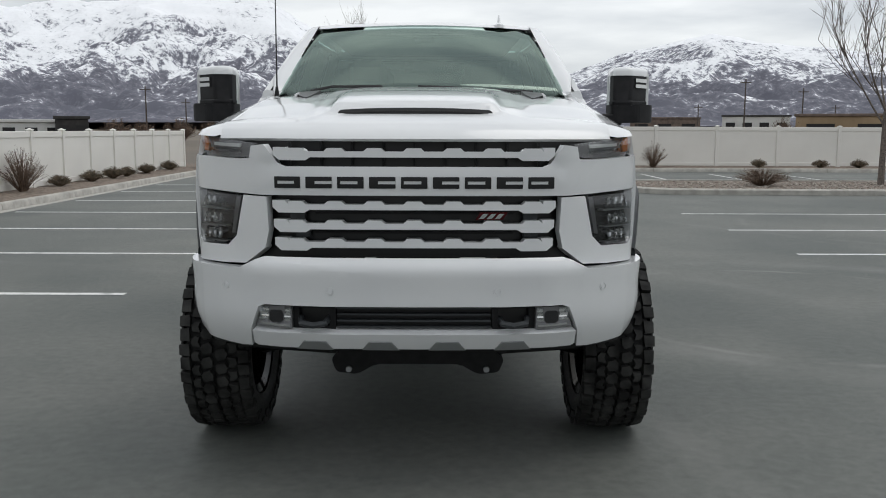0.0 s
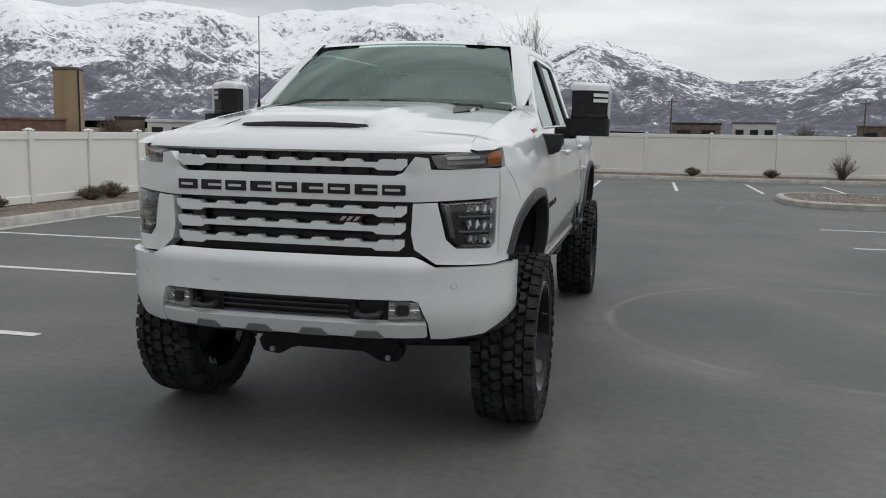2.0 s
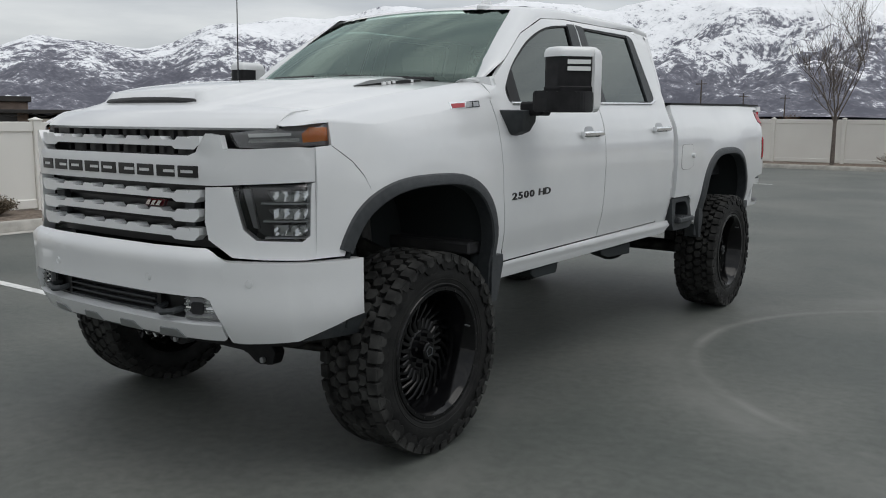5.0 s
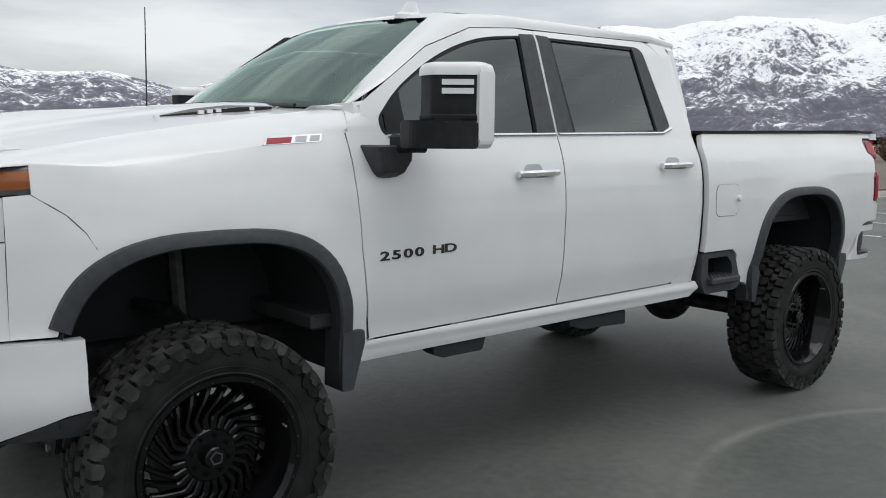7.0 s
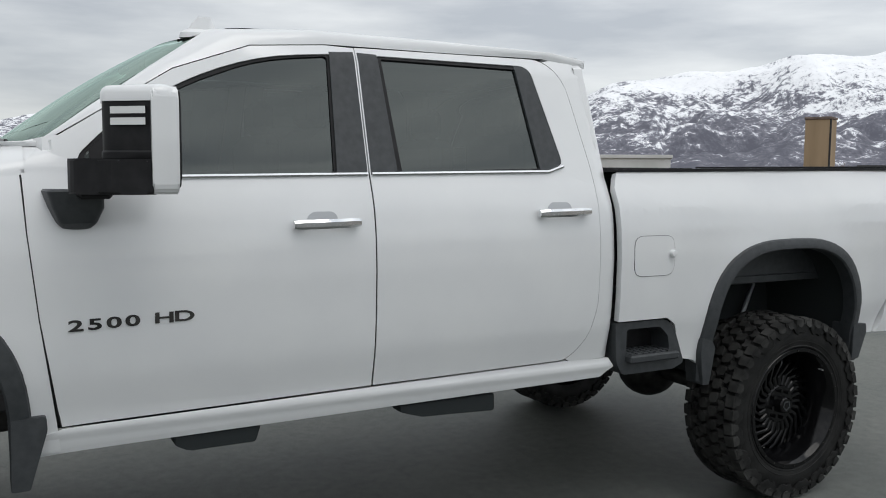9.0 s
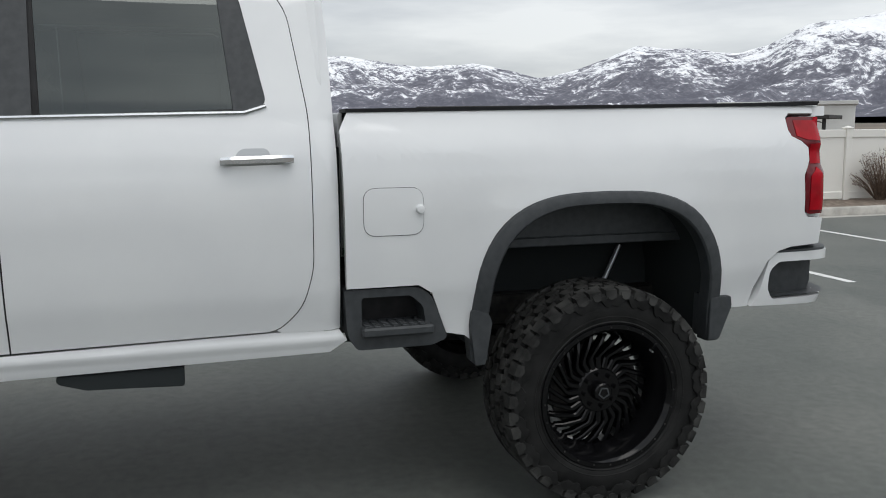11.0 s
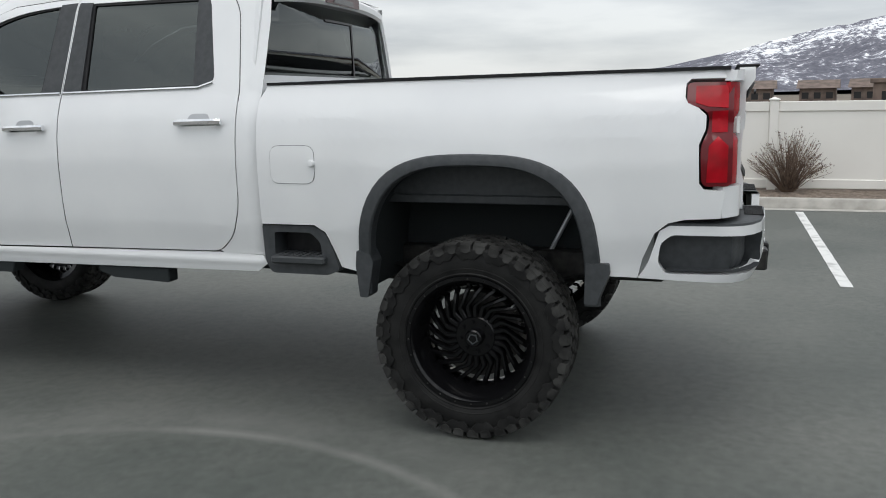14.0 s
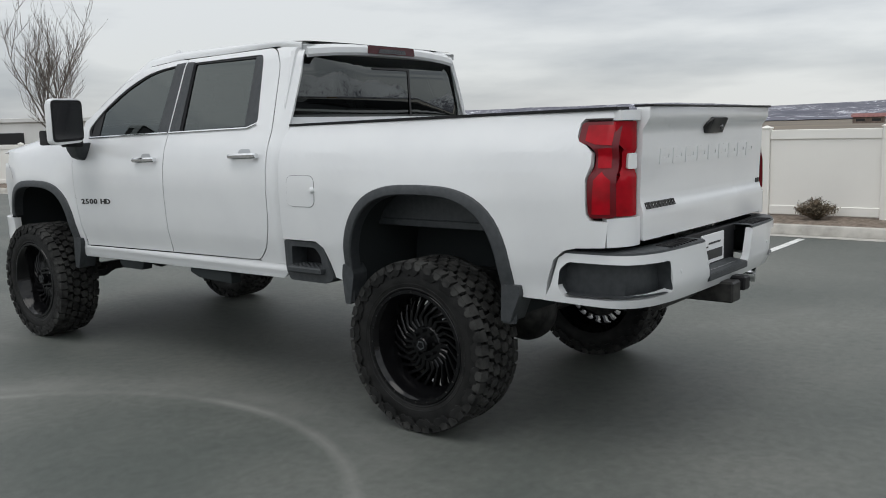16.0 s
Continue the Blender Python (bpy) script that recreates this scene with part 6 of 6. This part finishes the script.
# ---- interior ----
part("dashboard", box((-0.78, 0.72, 1.38), (0.78, 1.02, 1.66), 0.04), INTERIOR, truck)
bmsw = lathe([(0.185, -0.014), (0.20, 0.0), (0.185, 0.014), (0.17, 0.0)], 28, Matrix.Translation((0.40, 1.12, 1.56)) @ Matrix.Rotation(radians(65), 4, "X") @ Matrix.Rotation(radians(90), 4, "Y"), close=True)
part("steering_wheel", bmsw, INTERIOR, truck)
for x, y in ((0.40, 1.42), (-0.40, 1.42), (0.40, 2.38), (-0.40, 2.38)):
    part("seat_cushion", box((x - 0.26, y - 0.2, 1.10), (x + 0.26, y + 0.3, 1.28), 0.05), INTERIOR, truck)
    part("seat_back", box((x - 0.25, y + 0.25, 1.2), (x + 0.25, y + 0.40, 1.80), 0.05), INTERIOR, truck)
    part("headrest", box((x - 0.13, y + 0.28, 1.80), (x + 0.13, y + 0.38, 1.97), 0.04), INTERIOR, truck)
part("cab_floor", box((-0.93, 0.45, 0.84), (0.93, 2.90, 0.90), 0.01), INTERIOR, truck)
part("firewall", box((-0.90, 0.55, 0.84), (0.90, 0.60, 1.62), 0.01), INTERIOR, truck)
part("headliner", box((-0.62, 1.30, 2.09), (0.62, 2.85, 2.105), 0.004), INTERIOR, truck)
part("rear_mirror", box((-0.06, 1.03, 2.03), (0.06, 1.06, 2.065), 0.01), INTERIOR, truck)
pair("door_trim", box((0.86, 0.72, 0.92), (0.90, 2.82, 1.58), 0.01), INTERIOR, truck)

# ---- underside ----
pair("frame_rail", box((0.40, -0.70, 0.66), (0.50, 4.85, 0.80), 0.01), STEEL, truck)
part("engine_tray", box((-0.42, -0.75, 0.56), (0.42, 0.45, 0.66), 0.03), SHADOW, truck)
part("skid_crossmember", prism(rounded([(-0.385, 0.365), (-0.285, 0.355), (-0.20, 0.405), (0.20, 0.405), (0.285, 0.355), (0.385, 0.365), (0.41, 0.43), (0.36, 0.48), (-0.36, 0.48), (-0.41, 0.43)], 0.015, 2), 1, -0.36, -0.30, 0.005), BLACK, truck)
pair("crossmember_bolt", tube([(0.325, -0.375, 0.382), (0.325, -0.355, 0.382)], 0.014, 12), SATIN, truck)
pair("control_arm", tube([(0.36, -0.30, 0.47), (0.60, -0.12, 0.47), (0.80, 0.0, 0.40)], 0.035, 8), STEEL, truck)
pair("tie_rod", tube([(0.30, -0.26, 0.44), (0.82, -0.20, 0.46)], 0.018, 8), STEEL, truck)
pair("upper_arm", tube([(0.44, -0.05, 0.93), (0.62, 0.02, 0.92), (0.80, 0.03, 0.86)], 0.028, 8), STEEL, truck)
pair("shock_absorber", tube([(0.60, 0.08, 0.55), (0.56, 0.06, 1.15)], 0.04, 10), STEEL, truck)
part("transmission", box((-0.22, 0.5, 0.55), (0.22, 1.7, 0.85), 0.08), SHADOW, truck)
part("transfer_case", box((-0.32, 1.3, 0.52), (0.20, 1.85, 0.74), 0.06), SHADOW, truck)
part("rear_axle", tube([(-0.80, AXLE_R, TYRE), (0.80, AXLE_R, TYRE)], 0.055, 12), STEEL, truck)
bmd = bmesh.new()
bmesh.ops.create_uvsphere(bmd, u_segments=20, v_segments=12, radius=0.18)
for v in bmd.verts:
    v.co = Vector((v.co.x, v.co.y * 1.05 + AXLE_R, v.co.z + TYRE))
part("differential", bmd, STEEL, truck)
part("drive_shaft", tube([(-0.05, 1.8, 0.62), (-0.02, AXLE_R - 0.15, 0.50)], 0.045, 12), STEEL, truck)
for k in range(4):
    w = 0.62 - 0.13 * k
    pair("leaf_spring", loft([[(x, AXLE_R + s, 0.60 + 0.016 * (3 - k) + 0.10 * (s / 0.62) ** 2) for s in np.linspace(-w, w, 13)] for x in (0.56, 0.64)]), STEEL, truck)
pair("rear_shock", tube([(0.48, AXLE_R + 0.12, 0.52), (0.46, AXLE_R + 0.36, 1.0)], 0.012, 10), SATIN, truck)
pair("lift_block", box((0.55, AXLE_R - 0.10, 0.52), (0.65, AXLE_R + 0.10, 0.62), 0.008), STEEL, truck)
part("fuel_tank", box((0.10, 2.1, 0.60), (0.40, 3.3, 0.82), 0.05), SHADOW, truck)
part("exhaust_pipe", tube([(-0.45, 1.2, 0.62), (-0.50, 3.2, 0.62), (-0.55, 3.7, 0.78), (-0.6, 4.7, 0.72)], 0.04, 10), STEEL, truck)
pair("step_bracket", prism(rounded([(1.05, 0.66), (1.10, 0.635), (1.34, 0.635), (1.36, 0.70), (1.05, 0.70)], 0.01, 2), 0, 0.86, 0.94, 0.004), SHADOW, truck)
pair("step_bracket", prism(rounded([(1.92, 0.67), (2.02, 0.64), (2.36, 0.625), (2.36, 0.70), (1.92, 0.70)], 0.01, 2), 0, 0.86, 0.94, 0.004), SHADOW, truck)
part("spare_tyre", lathe([(0.22, -0.10), (0.37, -0.11), (0.40, -0.06), (0.40, 0.06), (0.37, 0.11), (0.22, 0.10)], 32, Matrix.Translation((0, 4.72, 0.80)) @ Matrix.Rotation(radians(90), 4, "Y"), close=True), RUBBER, truck)

# ---- wheels ----
# built about the origin, outer face towards +x; x = 0 is the middle of the tyre
LIP = 0.152
wheel = part("wheel", lathe([(0.318, LIP), (0.322, LIP + 0.006), (0.318, LIP + 0.012), (0.300, LIP + 0.012), (0.296, LIP + 0.004), (0.288, LIP - 0.004), (0.282, LIP - 0.02), (0.268, 0.10), (0.252, 0.045), (0.244, 0.01), (0.244, -0.04), (0.27, -0.12), (0.31, -0.14), (0.315, -0.15)], 72), GLOSSBLACK, truck, "gloss black deep-dish alloy wheel with swirled spokes")
tyre_prof = [(0.312, -0.145), (0.345, -0.163), (0.395, -0.168), (0.43, -0.16), (0.45, -0.145), (0.449, -0.12), (0.451, -0.06), (0.452, 0.0), (0.451, 0.06), (0.449, 0.12), (0.45, 0.145), (0.43, 0.16), (0.395, 0.168), (0.37, 0.167), (0.345, 0.163), (0.335, 0.160), (0.330, 0.163), (0.325, 0.160), (0.317, 0.150)]
part("tyre", lathe(tyre_prof, 72), RUBBER, wheel, "black mud-terrain tyre")


def lug(bm, pts, r0, r1, a0):
    """A tread block: pts are (x, angle offset) corners; it stands from radius r0 to r1."""
    lo, hi = [], []
    c = sum((Vector(p) for p in pts), Vector((0, 0))) / len(pts)
    for x, a in pts:
        sx, sa = c.x + (x - c.x) * 0.95, c.y + (a - c.y) * 0.94
        ra = r0 - 0.25 * x * x
        rb = r1 - 0.55 * sx * sx
        lo.append(bm.verts.new((x, ra * math.cos(a0 + a), ra * math.sin(a0 + a))))
        hi.append(bm.verts.new((sx, rb * math.cos(a0 + sa), rb * math.sin(a0 + sa))))
    bm.faces.new(hi)
    n = len(pts)
    for i in range(n):
        bm.faces.new((lo[i], lo[(i + 1) % n], hi[(i + 1) % n], hi[i]))


bt = bmesh.new()
NL = 42
for k in range(NL):
    a0 = 2 * math.pi * k / NL
    w = 2 * math.pi / NL
    j = 0.10 * w if k % 2 else 0
    for sgn in (1, -1):
        off = 0 if sgn > 0 else w * 0.5
        # middle rows: interlocking kinked blocks
        q = [(0.008, -0.36 * w), (0.052, -0.46 * w), (0.070, -0.10 * w), (0.060, 0.26 * w), (0.022, 0.40 * w), (0.006, 0.10 * w)]
        lug(bt, [(x * sgn, a * sgn) for x, a in q], 0.448, 0.4795, a0 + off + 0.2 * w)
        q = [(0.066, -0.42 * w), (0.112, -0.34 * w), (0.116, 0.10 * w), (0.098, 0.34 * w), (0.072, 0.30 * w), (0.080, -0.05 * w)]
        lug(bt, [(x * sgn, a * sgn) for x, a in q], 0.448, 0.481, a0 + off + 0.65 * w)
        # shoulder blocks
        x1 = 0.172 + (0.005 if k % 2 else 0)
        q = [(0.118, -0.47 * w), (x1, -0.43 * w), (x1, 0.42 * w - j), (0.124, 0.46 * w - j)]
        lug(bt, [(x * sgn, a * sgn) for x, a in q], 0.446, 0.489, a0 + off + 0.1 * w)
        # narrow biters between the shoulder and the scalloped band
        vs = []
        for r_, a_, x_ in ((0.462, -0.34, 0.166), (0.462, 0.26, 0.166), (0.438, 0.18, 0.174), (0.432, -0.05, 0.174), (0.438, -0.30, 0.174)):
            aa_ = a0 + off + 0.1 * w + a_ * w
            vs.append((x_ * sgn, r_ * math.cos(aa_), r_ * math.sin(aa_)))
        lo = [bt.verts.new(v) for v in vs]
        hi = [bt.verts.new((v[0] + 0.007 * sgn, v[1], v[2])) for v in vs]
        bt.faces.new(hi)
        for i in range(5):
            bt.faces.new((lo[i], lo[(i + 1) % 5], hi[(i + 1) % 5], hi[i]))
# scalloped band on the sidewall, one scallop to every two shoulder blocks
scallop = ((0.0, 0.428), (0.10, 0.412), (0.22, 0.400), (0.48, 0.406), (0.62, 0.396), (0.74, 0.404), (0.88, 0.430))
zig = [(r, 2 * math.pi * (k + a) / (NL // 2)) for k in range(NL // 2) for a, r in scallop]
part_band = bmesh.new()
for sgn in (1, -1):
    rings = [[part_band.verts.new((x * sgn, (r_of if r_of else r + dr) * math.cos(a), (r_of if r_of else r + dr) * math.sin(a))) for r, a in zig] for x, r_of, dr in ((0.158, 0.458, 0), (0.1725, 0.447, 0), (0.1755, None, 0.004), (0.1745, None, 0.0), (0.164, None, -0.003))]
    m_ = len(zig)
    for p_, q_ in zip(rings[:-1], rings[1:]):
        for k in range(m_):
            part_band.faces.new((p_[k], p_[(k + 1) % m_], q_[(k + 1) % m_], q_[k]))
part("sidewall_band", part_band, RUBBER, wheel, "scalloped raised band on the tyre sidewall", 20)
part("tread", bt, TREADMAT, wheel, "chunky tread blocks dusted grey", 20)
# lettering ring on the sidewall as a faint raised rib
part("sidewall_rib", lathe([(0.352, 0.164), (0.354, 0.1665), (0.357, 0.1665), (0.359, 0.164)], 72), RUBBER, wheel)
part("back_plate", lathe([(0.0001, 0.0), (0.21, 0.0), (0.212, -0.03)], 48), STEEL, wheel, "dark brake disc behind the spokes")
HUB = 0.055
part("hub_pad", lathe([(0.0001, HUB), (0.095, HUB), (0.104, HUB - 0.008), (0.108, HUB - 0.04)], 40), GLOSSBLACK, wheel)
part("hub_cap", lathe([(0.0001, HUB + 0.045), (0.036, HUB + 0.044), (0.042, HUB + 0.038), (0.046, HUB)], 32), GLOSSBLACK, wheel)
pp = [(0.028 * math.sin(2 * math.pi * k / 5), 0.028 * math.cos(2 * math.pi * k / 5)) for k in range(5)]
qq = [(0.021 * math.sin(2 * math.pi * k / 5), 0.021 * math.cos(2 * math.pi * k / 5)) for k in range(5)]
part("cap_emblem", panel(pp, lambda y, z: (HUB + 0.047, y, z), 0.05, 0.003, [qq], 0), PLASTIC, wheel)
for k in range(8):
    a = 2 * math.pi * (k + 0.5) / 8
    part("lug_nut", tube([(HUB - 0.002, 0.074 * math.cos(a), 0.074 * math.sin(a)), (HUB + 0.02, 0.074 * math.cos(a), 0.074 * math.sin(a))], 0.010, 6), GLOSSBLACK, wheel)
NS = 24


def polar(r, a):
    return (r * math.cos(a), r * math.sin(a))


w = 2 * math.pi / NS
path = [(0.095, 0.0, 0.36), (0.142, 0.0, 0.34), (0.150, -0.06, 0.34), (0.158, -0.18, 0.34), (0.218, -1.22, 0.33), (0.247, -1.55, 0.34)]
secs = []
for r, a, half in path:
    hw = half * w * 0.16 / max(r, 0.1) * 0.9
    x1 = HUB - 0.004 - 0.02 * smoothstep(0.2, 0.265, r)
    pL, pR = polar(r, a * w - hw), polar(r, a * w + hw)
    p1, p2 = polar(r, a * w - hw * 0.55), polar(r, a * w + hw * 0.55)
    secs.append([(x1 - 0.04, *pL), (x1 - 0.006, *pL), (x1, *p1), (x1, *p2), (x1 - 0.006, *pR), (x1 - 0.04, *pR)])
sp = part("spoke", solid_loft(secs), GLOSSBLACK, wheel)
for k in range(1, NS):
    o = new("spoke", sp.data)
    o.parent = wheel
    o.matrix_basis = Matrix.Rotation(w * k, 4, "X")
for k in range(24):
    a = 2 * math.pi * k / 24
    part("rim_bolt", tube([(LIP + 0.008, 0.307 * math.cos(a), 0.307 * math.sin(a)), (LIP + 0.0145, 0.307 * math.cos(a), 0.307 * math.sin(a))], 0.0042, 6), STEEL, wheel)
part("valve_stem", tube([(LIP - 0.03, 0.272, 0.05), (LIP + 0.004, 0.268, 0.05)], 0.004, 6), SATIN, wheel)
WX = 0.938
wheel.matrix_basis = pose(WX, 0.0, TYRE, 7, 0, 0) @ Matrix.Diagonal((0.91, 0.955, 0.955, 1))
copy_thing(wheel, pose(WX, AXLE_R, TYRE, 31, 0, 0))
copy_thing(wheel, pose(-WX, 0.0, TYRE, 12, 0, 180))
copy_thing(wheel, pose(-WX, AXLE_R, TYRE, 3, 0, 180))
